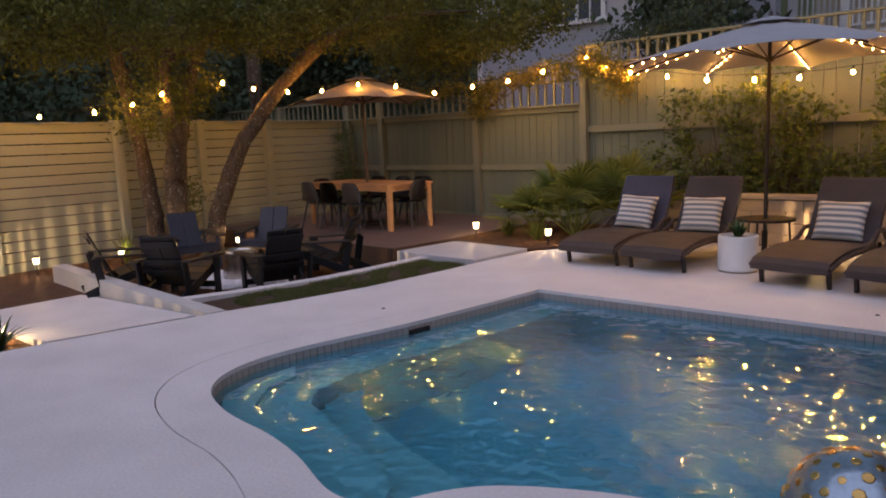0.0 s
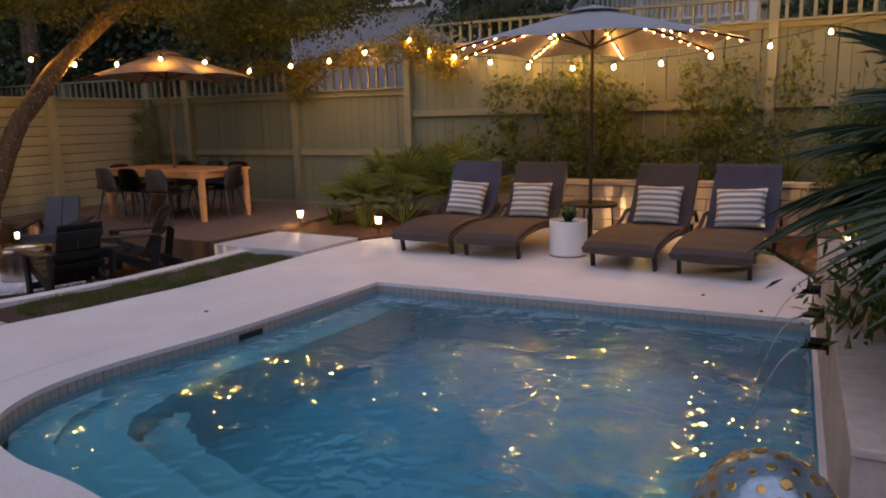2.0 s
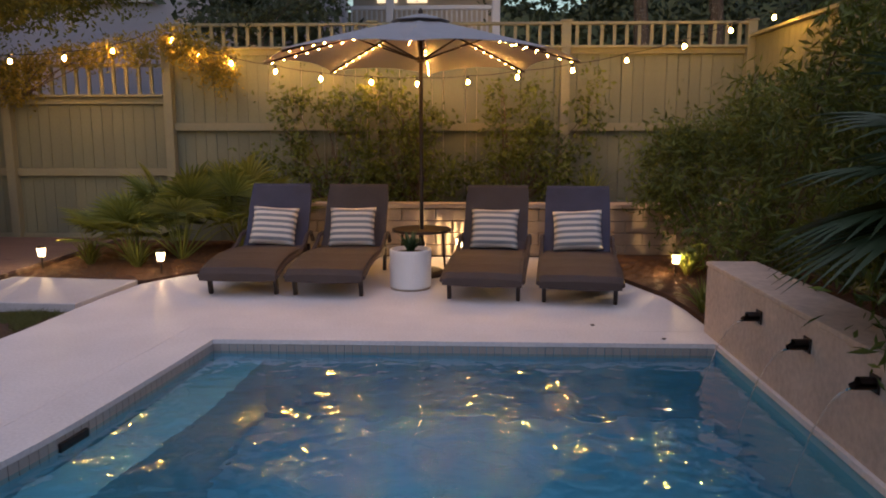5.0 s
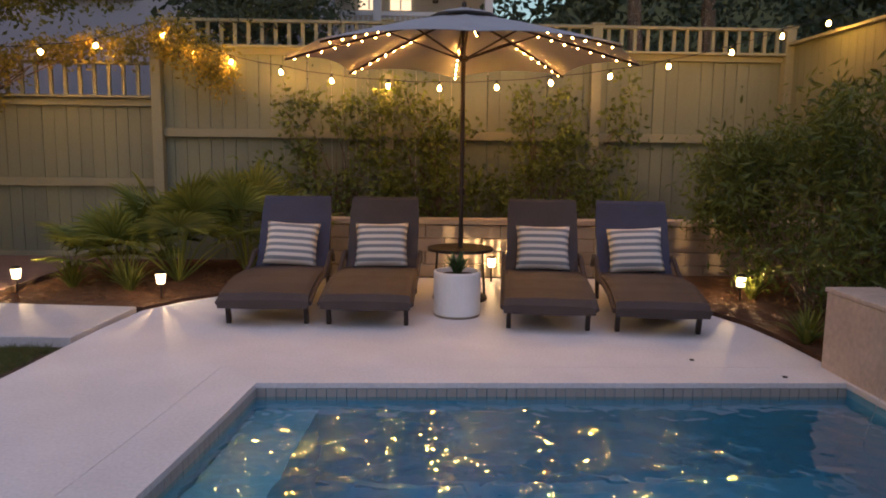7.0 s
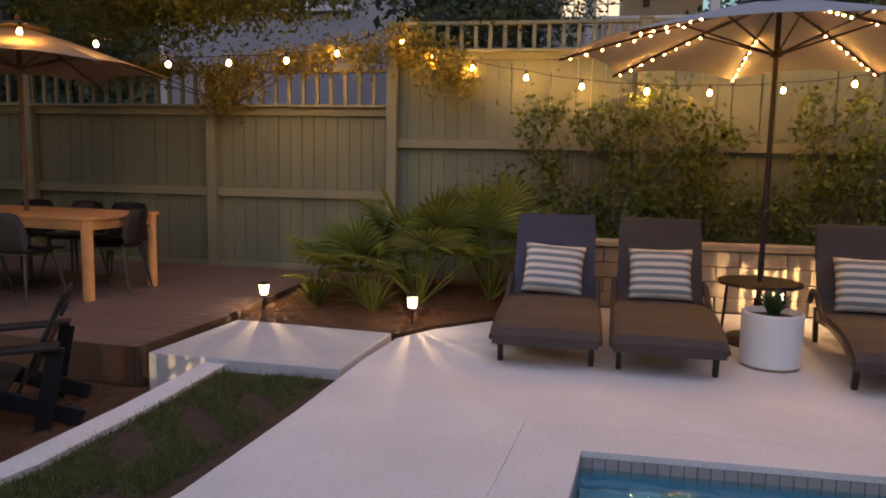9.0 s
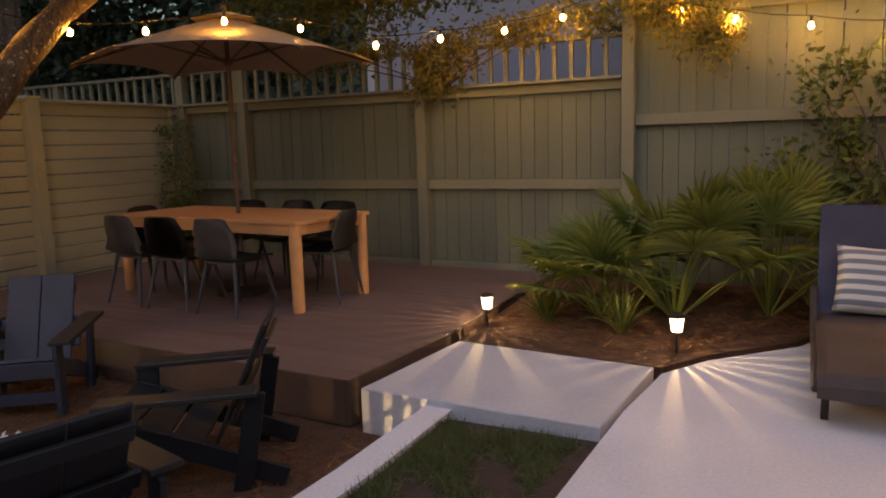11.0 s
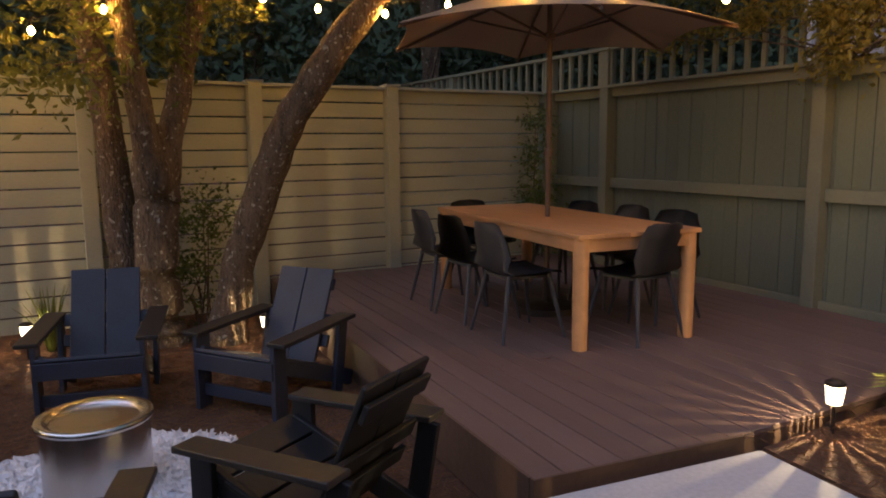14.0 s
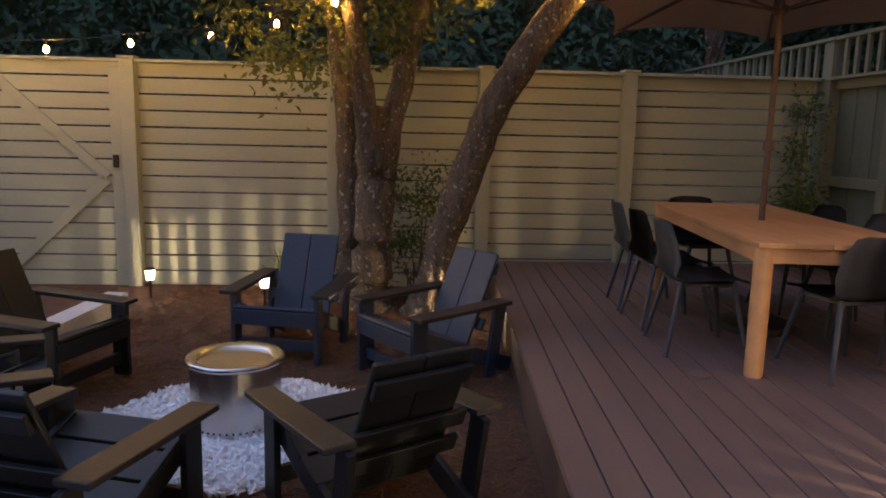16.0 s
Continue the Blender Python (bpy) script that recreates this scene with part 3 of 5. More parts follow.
side = tagged(new("wall_side"), "horizontal slat fence painted pale sage with square posts", "fence", kind="structure")
posts_y = (-5.3, -3.72, -2.20, -0.29, 1.155, 2.565, 4.47)
for y in posts_y[:-1]:
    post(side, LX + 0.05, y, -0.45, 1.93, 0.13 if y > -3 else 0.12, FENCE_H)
for y0, y1 in zip(posts_y, posts_y[1:]):
    if y0 == -3.72:
        continue
    slat = None
    for k in range(15):
        z = 1.845 - k * 0.154
        m = pose(LX + rng.uniform(-0.003, 0.003), (y0 + y1) / 2, z, rng.uniform(-0.12, 0.12), 0, 0)
        if slat is None:
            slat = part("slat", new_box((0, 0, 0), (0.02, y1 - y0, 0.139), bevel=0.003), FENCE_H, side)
            slat.matrix_local = m
        else:
            share("slat", slat, side, m)
part("cap_rail", new_box((LX + 0.03, -0.42, 1.915), (0.13, 9.80, 0.03), bevel=0.004), FENCE_H, side)

gate = thing("gate", pose(LX + 0.04, -2.96, 0), "sage wooden gate with diagonal braces and horizontal slats", "gate")
slat = None
for k in range(16):
    z = 1.845 - k * 0.154
    if z < -0.2:
        break
    if slat is None:
        slat = part("slat", new_box((0, 0, 0), (0.02, 1.38, 0.139), bevel=0.003), FENCE_H, gate)
        slat.matrix_local = pose(0, 0, z)
    else:
        share("slat", slat, gate, pose(0, 0, z))
for y in (-0.635, 0.635):
    part("stile", new_box((0.022, y, 0.80), (0.024, 0.11, 2.1), bevel=0.004), FENCE_H, gate)
for sgn in (1, -1):
    ang = math.atan2(0.98, 1.05)
    part("brace", new_box((0.024, 0.0, 0.82 + sgn * 0.50), (0.024, 1.44, 0.10), Matrix.Rotation(-sgn * ang, 4, "X"), bevel=0.004), FENCE_H, gate)
part("gate_latch", new_box((0.045, 0.62, 0.98), (0.03, 0.05, 0.12), bevel=0.006), CABLE, gate, "black metal latch")

east = tagged(new("wall_east"), "tall sage board fence behind the bamboo", "fence", kind="structure")
b0 = part("board", new_box((0, 0, 1.17), (0.02, 0.139, 2.9), bevel=0.003), FENCE, east)
b0.matrix_local = pose(5.38, 4.48, 0)
for k in range(1, 92):
    share("board", b0, east, pose(5.38, 4.48 - 0.142 * k, 0))
part("cap_rail", new_box((5.36, -1.95, 2.64), (0.13, 13.0, 0.035)), RAILING, east)
# house side behind the camera
bm = new_box((1.5, -9.65, 1.6), (16, 0.25, 4.2))
tagged(flush(bm, "wall_house", SIDING), "pale siding wall of the house behind the pool", "wall", kind="structure")

# stone water wall with spouts
bm = new_box((3.705, -1.49, 0.14), (0.34, 3.62, 0.70), bevel=0.01)
wallw = tagged(flush(bm, "water_wall", STONE), "travertine water wall beside the pool", "stone wall", kind="structure")
part("cap_stone", new_box((3.71, -1.49, 0.505), (0.36, 3.65, 0.03), bevel=0.006), STONE, wallw)
part("wall_footing", new_box((3.64, -1.40, -0.75), (0.22, 3.8, 1.3)), STONE, wallw)
for y, z in ((-0.655, 0.36), (-1.27, 0.372), (-1.885, 0.385)):
    sp = thing("water_spout", pose(3.533, y, z), "dark bronze half-pipe spout pouring water into the pool", "spout", "spouts on the stone wall")
    b = bmesh.new()
    rows = []
    for x, k in ((0.0, 0), (-0.03, 0), (-0.06, 0), (-0.075, 1)):
        rows.append([b.verts.new((x - (0.025 * (a < 0) if k else 0.0), 0.029 * math.cos(math.radians(q)), 0.029 * math.sin(math.radians(q)))) for q in range(0, 360, 24) for a in (math.sin(math.radians(q)),)])
    for p, q in zip(rows, rows[1:]):
        for i in range(len(p)):
            b.faces.new((p[i], p[(i + 1) % len(p)], q[(i + 1) % len(p)], q[i]))
    bmesh.ops.solidify(b, geom=b.faces[:], thickness=0.003)
    part("spout_pipe", b, METAL, sp)
    part("flange", new_box((-0.004, 0, 0), (0.010, 0.078, 0.078), bevel=0.003), METAL, sp)
    pts = [(-0.098 - 0.24 * t, 0, -0.022 - 0.50 * t * t) for t in (0, 0.2, 0.4, 0.6, 0.8, 1.0)]
    b = tube(bmesh.new(), pts, [0.006, 0.005, 0.004, 0.0035, 0.003, 0.003], 8)
    o = part("water_stream", b, STREAM, sp, "thin clear stream of falling water", True)
    o.visible_shadow = False

# block wall behind the loungers
bw = tagged(new("block_wall"), "low tan concrete block retaining wall", "block wall", kind="structure")
blk = part("block", new_box((0, 0, 0), (0.395, 0.16, 0.135), bevel=0.008), BLOCK, bw)
first = True
for row in range(4):
    for k in range(14):
        x = -0.18 + k * 0.402 + (0.2 if row % 2 else 0.0)
        m = pose(x, 3.62 + rng.uniform(-0.006, 0.006), 0.07 + row * 0.141)
        if first:
            blk.matrix_local = m
            first = False
        else:
            share("block", blk, bw, m)
part("cap_stone", new_box((2.5, 3.61, 0.60), (5.5, 0.24, 0.055), bevel=0.01), BLOCK, bw)


# ---- pool terrace: loungers, pillows, umbrella ----
def lounger(back_material, label):
    t = thing("sun_lounger", Matrix(), "dark brown wicker sun lounger with a raised slate back", "sun lounger", "loungers by the pool")
    # side profile of the seat: (y, z), the foot end first
    seat = [(0.0, 0.215), (0.05, 0.262), (0.25, 0.300), (0.50, 0.325), (0.80, 0.318), (1.10, 0.290), (1.25, 0.285)]
    b = bmesh.new()
    rows = []
    for k, (y, z) in enumerate(seat):
        th = 0.085 if k else 0.06
        dip = 0.0
        rows.append([b.verts.new((x, y, z - dz)) for x, dz in ((-0.34, 0.012), (-0.30, 0), (0.0, dip - 0.006), (0.30, 0), (0.34, 0.012), (0.34, th), (0.0, th + 0.01), (-0.34, th))])
    for p, q in zip(rows, rows[1:]):
        for i in range(8):
            b.faces.new((p[i], p[(i + 1) % 8], q[(i + 1) % 8], q[i]))
    b.faces.new(rows[0][::-1])
    b.faces.new(rows[-1])
    bmesh.ops.recalc_face_normals(b, faces=b.faces)
    part("seat", b, WICKER, t)
    b = bmesh.new()
    rows = []
    back = [(1.20, 0.275), (1.30, 0.36), (1.42, 0.55), (1.53, 0.74), (1.60, 0.875), (1.625, 0.90)]
    for k, (y, z) in enumerate(back):
        w = 0.325 if k < 4 else 0.315
        rows.append([b.verts.new((x, y + d, z - d * 0.3)) for x, d in ((-w, 0), (0, 0.006), (w, 0), (w, 0.055), (0, 0.055), (-w, 0.055))])
    for p, q in zip(rows, rows[1:]):
        for i in range(6):
            b.faces.new((p[i], p[(i + 1) % 6], q[(i + 1) % 6], q[i]))
    b.faces.new(rows[0][::-1])
    b.faces.new(rows[-1])
    bmesh.ops.recalc_face_normals(b, faces=b.faces)
    part("backrest", b, back_material, t, label)
    # curved side rails that sweep up into armrests
    for sx in (-1, 1):
        pts = [(sx * 0.345, y, z) for y, z in ((0.03, 0.19), (0.3, 0.25), (0.6, 0.265), (0.9, 0.27), (1.1, 0.32), (1.25, 0.40), (1.40, 0.40), (1.5, 0.30))]
        part("side_rail", tube(bmesh.new(), pts, 0.022, 6), WICKER, t)
        part("leg", new_box((sx * 0.30, 0.16, 0.09), (0.035, 0.045, 0.185), Matrix.Rotation(radians(12), 4, "X"), bevel=0.005), METAL, t)
        part("leg", new_box((sx * 0.30, 1.45, 0.13), (0.035, 0.045, 0.27), Matrix.Rotation(radians(-10), 4, "X"), bevel=0.005), METAL, t)
    part("crossbar", new_box((0, 0.15, 0.145), (0.6, 0.035, 0.035), bevel=0.005), METAL, t)
    part("crossbar", new_box((0, 1.45, 0.20), (0.6, 0.03, 0.03), bevel=0.005), METAL, t)
    return t


first = lounger(WICKER_NAVY, "navy blue woven back")
inner = lounger(WICKER_BACK, "slate grey woven back")
LOUNGERS = ((-0.22, 1.27, -0.5), (0.548, 1.235, -3), (1.922, 1.11, -7), (2.738, 1.01, -7))
first.matrix_world = pose(*LOUNGERS[0][:2], 0, 0, 0, LOUNGERS[0][2])
inner.matrix_world = pose(*LOUNGERS[1][:2], 0, 0, 0, LOUNGERS[1][2])
for src, (x, y, a) in ((inner, LOUNGERS[2]), (first, LOUNGERS[3])):
    copy_thing(src, pose(x, y, 0, 0, 0, a))


def pillow_mesh(w=0.49, h=0.43, d=0.15, n=14):
    b = bmesh.new()
    grid = {}
    for s in (1, -1):
        for i in range(n + 1):
            for j in range(n + 1):
                u, v = 2 * i / n - 1, 2 * j / n - 1
                if s < 0 and (i in (0, n) or j in (0, n)):
                    grid[s, i, j] = grid[1, i, j]
                    continue
                puff = ((1 - u**4) * (1 - v**4)) ** 0.55 * d / 2
                pin = 1 - 0.07 * (1 - u * u) * abs(v) ** 3 - 0.0
                pin2 = 1 - 0.07 * (1 - v * v) * abs(u) ** 3
                wr = 0.004 * noise.noise(Vector((u * 3, v * 3, s)))
                grid[s, i, j] = b.verts.new((u * w / 2 * pin2, s * (puff + wr) * -1, v * h / 2 * pin))
    for s in (1, -1):
        for i in range(n):
            for j in range(n):
                q = [grid[s, i, j], grid[s, i + 1, j], grid[s, i + 1, j + 1], grid[s, i, j + 1]]
                b.faces.new(q if s > 0 else q[::-1])
    bmesh.ops.recalc_face_normals(b, faces=b.faces)
    return b


pil = None
for (x, y, a), lean, roll in zip(LOUNGERS, (-27, -25, -25, -26), (3, -1, 0, -3)):
    m = pose(x, y, 0, 0, 0, a) @ pose(0.0, 1.245, 0.485, lean, roll, 0)
    if pil is None:
        pil = flush(pillow_mesh(), "pillow", PILLOW, smooth=True)
        pil.matrix_world = m
        tagged(pil, "grey and white striped throw pillow on a lounger", "pillow", "pillows on the loungers")
    else:
        copy_thing(pil, m)


def parasol(m, name, label, radius, sides, rise, valance, fabric, pole_mat, pole_top, pole_bottom, turn, with_leds, rim_z, strut_r):
    t = thing(name, m, label, "umbrella")
    apex = rim_z + rise
    b = bmesh.new()
    top = b.verts.new((0, 0, apex))
    seg = 6
    prev = None
    rim = []
    for i in range(sides * seg):
        k, f = divmod(i, seg)
        a0, a1 = (turn + 2 * math.pi * (k + q) / sides for q in (0, 1))
        u = f / seg
        col = []
        for r in (0.12, 0.4, 0.7, 1.0):
            p = Vector((math.cos(a0), math.sin(a0))) * (1 - u) + Vector((math.cos(a1), math.sin(a1))) * u
            sag = 0.035 * 4 * u * (1 - u)
            pin = 1 - 0.06 * 4 * u * (1 - u) * r
            z = apex - rise * (r ** 1.12) - sag * r * (1 - r) * 2 + (0.05 * 4 * u * (1 - u) * r ** 4)
            col.append(b.verts.new((p.x * radius * r * pin, p.y * radius * r * pin, z)))
        rim.append(col)
    n = len(rim)
    for i in range(n):
        p, q = rim[i], rim[(i + 1) % n]
        b.faces.new((top, p[0], q[0]))
        for j in range(3):
            b.faces.new((p[j], p[j + 1], q[j + 1], q[j]))
    bmesh.ops.recalc_face_normals(b, faces=b.faces)
    bmesh.ops.solidify(b, geom=b.faces[:], thickness=0.004)
    canopy = part("canopy", b, fabric, t, smooth=False)
    b = bmesh.new()
    lathe(b, [(0.30, 0.0), (0.2, 0.03), (0.03, 0.07), (0.012, 0.075)], sides, (0, 0, apex - 0.03))
    part("top_vent", b, fabric, canopy)
    part("finial", lathe(bmesh.new(), [(0.012, 0), (0.022, 0.02), (0.02, 0.05), (0.006, 0.07)], 12, (0, 0, apex + 0.03)), pole_mat, t)
    part("pole", tube(bmesh.new(), [(0, 0, pole_bottom), (0, 0, apex + 0.02)], 0.02, 12), pole_mat, t)
    hub_z = rim_z - 0.02
    part("hub", lathe(bmesh.new(), [(0.028, 0), (0.045, 0.01), (0.045, 0.05), (0.028, 0.06)], 14, (0, 0, hub_z)), pole_mat, t)
    part("collar", lathe(bmesh.new(), [(0.025, 0), (0.034, 0.005), (0.034, 0.06), (0.025, 0.065)], 12, (0, 0, pole_top)), pole_mat, t)
    led = None
    for k in range(sides):
        a = turn + 2 * math.pi * k / sides
        c, s = math.cos(a), math.sin(a)
        pts = [(c * radius * r, s * radius * r, apex - 0.025 - rise * r ** 1.12) for r in (0.05, 0.35, 0.7, 1.0)]
        rib = part("rib", tube(bmesh.new(), pts, 0.011, 6), pole_mat, t)
        rr = strut_r
        part("strut", tube(bmesh.new(), [(c * 0.04, s * 0.04, hub_z + 0.03), (c * radius * rr, s * radius * rr, apex - 0.03 - rise * rr ** 1.12)], 0.009, 6), pole_mat, rib)
        if with_leds:
            for j in range(8):
                r = 0.42 + 0.075 * j
                m_ = pose(c * radius * r, s * radius * r, apex - 0.044 - rise * r ** 1.12)
                if led is None:
                    led = part("led", lathe(bmesh.new(), [(0.003, -0.0045), (0.0048, 0), (0.003, 0.0045)], 6), LED, rib, "glowing warm LED")
                    led.matrix_local = m_
                else:
                    share("led", led, rib, m_)
    return t


UX, UY = 1.333, 2.415
parasol(pose(UX, UY, 0), "patio_umbrella", "grey octagonal patio umbrella with glowing LED ribs", 1.56, 8, 0.40, 0, CANVAS, METAL, 0.95, 0.06, 0.0, True, 2.14, 0.42)
ub = thing("umbrella_stand", pose(UX, UY, 0), "dark round umbrella stand holding the patio umbrella", "umbrella stand")
part("base_plate", lathe(bmesh.new(), [(0.25, 0), (0.25, 0.03), (0.20, 0.055), (0.05, 0.075)], 28), METAL, ub)
part("sleeve", lathe(bmesh.new(), [(0.032, 0.07), (0.032, 0.34), (0.03, 0.345)], 14), METAL, ub)
st = thing("side_table", pose(UX, UY, 0), "round dark metal side table round the umbrella pole", "side table")
part("tabletop", lathe(bmesh.new(), [(0.06, 0.445), (0.27, 0.445), (0.30, 0.452), (0.30, 0.475), (0.285, 0.478), (0.06, 0.470)], 30), METAL, st)
for k in range(3):
    a = 0.5 + k * 2.094
    part("leg", tube(bmesh.new(), [(0.24 * math.cos(a), 0.24 * math.sin(a), 0.447), (0.27 * math.cos(a), 0.27 * math.sin(a), 0.0)], 0.011, 8), METAL, st)

pot = thing("planter", pose(1.27, 1.76, 0), "white cylindrical ceramic planter on the patio", "planter")
part("pot", lathe(bmesh.new(), [(0.165, 0.0), (0.172, 0.015), (0.172, 0.02), (0.193, 0.022), (0.195, 0.36), (0.19, 0.372), (0.178, 0.372), (0.17, 0.33)], 36), WHITE, pot, smooth=False)
part("saucer", lathe(bmesh.new(), [(0.185, 0.0), (0.19, 0.012), (0.17, 0.0125)], 30), BLOCK, pot)
part("potting_soil", lathe(bmesh.new(), [(0.165, 0.325), (0.165, 0.335), (0.1, 0.345)], 24), SOIL, pot)


def spiky(parent_m, name, label, category, n, length, width, seed, material, up=0.75, base=0.02):
    r = random.Random(seed)
    b = bmesh.new()
    for k in range(n):
        a = k * 2.39996 + r.uniform(-0.3, 0.3)
        tilt = r.uniform(0.1, 1.0) * (1.2 - up)
        L = length * r.uniform(0.7, 1.15)
        out = Vector((math.cos(a), math.sin(a), 0))
        side_v = Vector((-math.sin(a), math.cos(a), 0))
        prev = None
        for s in range(5):
            f = s / 4
            bend = tilt * (0.5 + 0.9 * f)
            p = out * (base + L * f * math.sin(bend)) + Vector((0, 0, L * f * math.cos(bend)))
            w = width * (1 - f ** 1.6) * 0.5 + 0.0008
            row = [b.verts.new(p + side_v * w), b.verts.new(p - out * w * 0.5), b.verts.new(p - side_v * w)]
            if prev:
                b.faces.new((prev[0], prev[1], row[1], row[0]))
                b.faces.new((prev[1], prev[2], row[2], row[1]))
            prev = row
    o = flush(b, name, material, smooth=False)
    o.matrix_world = parent_m
    return tagged(o, label, category)


spiky(pose(1.27, 1.76, 0.335), "potted_succulent", "spiky green succulent growing in the white planter", "plant", 46, 0.20, 0.045, 4, AGAVE, 0.55)
ball = thing("mosaic_ball", pose(3.33, -3.27, 0.0), "gold and blue mosaic garden ball standing on the pool coping", "garden ball")
b = bmesh.new()
bmesh.ops.create_uvsphere(b, u_segments=28, v_segments=18, radius=0.217)
part("ball_core", b, GROUT, ball, smooth=True).matrix_local = pose(0, 0, 0.217)
r_ = random.Random(9)
chips = []
for k in range(150):
    z = 1 - 2 * (k + 0.5) / 150
    a = k * 2.39996
    d = Vector((math.cos(a) * math.sqrt(1 - z * z), math.sin(a) * math.sqrt(1 - z * z), z))
    mm = Matrix.Translation(Vector((0, 0, 0.217)) + d * 0.2175) @ d.to_track_quat("Z", "Y").to_matrix().to_4x4() @ Matrix.Rotation(r_.uniform(0, 6), 4, "Z") @ Matrix.Scale(r_.uniform(0.6, 1.15), 4)
    if not chips:
        o = part("mosaic_chip", lathe(bmesh.new(), [(0.019, -0.003), (0.019, 0.0015), (0.015, 0.003)], 7), MOSAIC, ball)
        o.matrix_local = mm
        chips.append(o)
    else:
        share("mosaic_chip", chips[0], ball, mm)


# ---- dining deck ----
DX, DY = -5.235, 2.77
tb = thing("dining_table", pose(DX, DY, DECK_Z - 0.02, 0, 0, -6.5), "honey-coloured teak dining table with round legs on the deck", "table")
for k in range(5):
    part("table_slat", new_box((0, -0.372 + k * 0.186, 0.735), (2.3, 0.1845, 0.03), bevel=0.003), TEAK, tb)
for sy in (-1, 1):
    part("apron", new_box((0, sy * 0.435, 0.68), (2.16, 0.03, 0.085), bevel=0.004), TEAK, tb)
for sx in (-1, 1):
    part("apron", new_box((sx * 1.115, 0, 0.68), (0.03, 0.80, 0.085), bevel=0.004), TEAK, tb)
    for sy in (-1, 1):
        part("leg", lathe(bmesh.new(), [(0.046, 0.02), (0.048, 0.03), (0.050, 0.70), (0.050, 0.719)], 20, (sx * 1.09, sy * 0.41, 0)), TEAK, tb, smooth=False)
parasol(pose(DX + 0.05, DY - 0.05, DECK_Z), "market_umbrella", "taupe six-sided market umbrella standing through the dining table", 1.29, 6, 0.39, 0, BEIGE, FASCIA, 1.18, 0.02, radians(36), False, 2.05, 0.5)
fb = thing("umbrella_stand", pose(DX + 0.05, DY - 0.05, DECK_Z), "dark umbrella foot under the dining table", "umbrella stand")
part("base_plate", lathe(bmesh.new(), [(0.24, 0), (0.24, 0.05), (0.05, 0.07)], 24), METAL, fb)
part("sleeve", lathe(bmesh.new(), [(0.03, 0.06), (0.03, 0.30), (0.026, 0.305)], 12), METAL, fb)


def dining_chair():
    t = thing("dining_chair", Matrix(), "charcoal moulded dining chair with splayed legs at the table", "chair", "chairs round the dining table")
    b = bmesh.new()
    rows = []
    prof = [(0.23, 0.42, 0.20), (0.20, 0.445, 0.225), (0.0, 0.435, 0.235), (-0.16, 0.43, 0.235), (-0.21, 0.46, 0.235), (-0.235, 0.56, 0.23), (-0.265, 0.68, 0.215), (-0.285, 0.765, 0.17), (-0.288, 0.78, 0.10)]
    for x, z, w in prof:
        curl = 0.05 if z > 0.5 else 0.02
        row = []
        for u in (-1, -0.75, -0.35, 0, 0.35, 0.75, 1):
            c = curl * u * u
            row.append(b.verts.new((x + (c if z > 0.5 else 0), u * w, z + (c * 0.8 if z <= 0.5 else 0))))
        rows.append(row)
    for p, q in zip(rows, rows[1:]):
        for i in range(6):
            b.faces.new((p[i], p[i + 1], q[i + 1], q[i]))
    bmesh.ops.solidify(b, geom=b.faces[:], thickness=0.014)
    bmesh.ops.recalc_face_normals(b, faces=b.faces)
    part("seat_shell", b, CHARCOAL, t, smooth=True)
    for sx, sy in ((1, 1), (1, -1), (-1, 1), (-1, -1)):
        part("leg", tube(bmesh.new(), [(sx * 0.15, sy * 0.15, 0.43), (sx * 0.235, sy * 0.225, 0.0)], [0.018, 0.011], 8), CHARCOAL, t)
    part("seat_frame", new_box((0, 0, 0.415), (0.32, 0.32, 0.022), bevel=0.004), CHARCOAL, t)
    return t


dc = dining_chair()
seats = [(-5.817, 2.193, 84), (-5.308, 2.164, 90), (-4.726, 2.13, 86), (-5.73, 3.296, -88), (-5.168, 3.333, -92), (-4.627, 3.288, -86), (-4.296, 2.774, 186), (-6.179, 2.746, 2)]
dc.matrix_world = pose(*seats[0][:2], DECK_Z, 0, 0, seats[0][2])
for x, y, a in seats[1:]:
    copy_thing(dc, pose(x, y, DECK_Z, 0, 0, a))


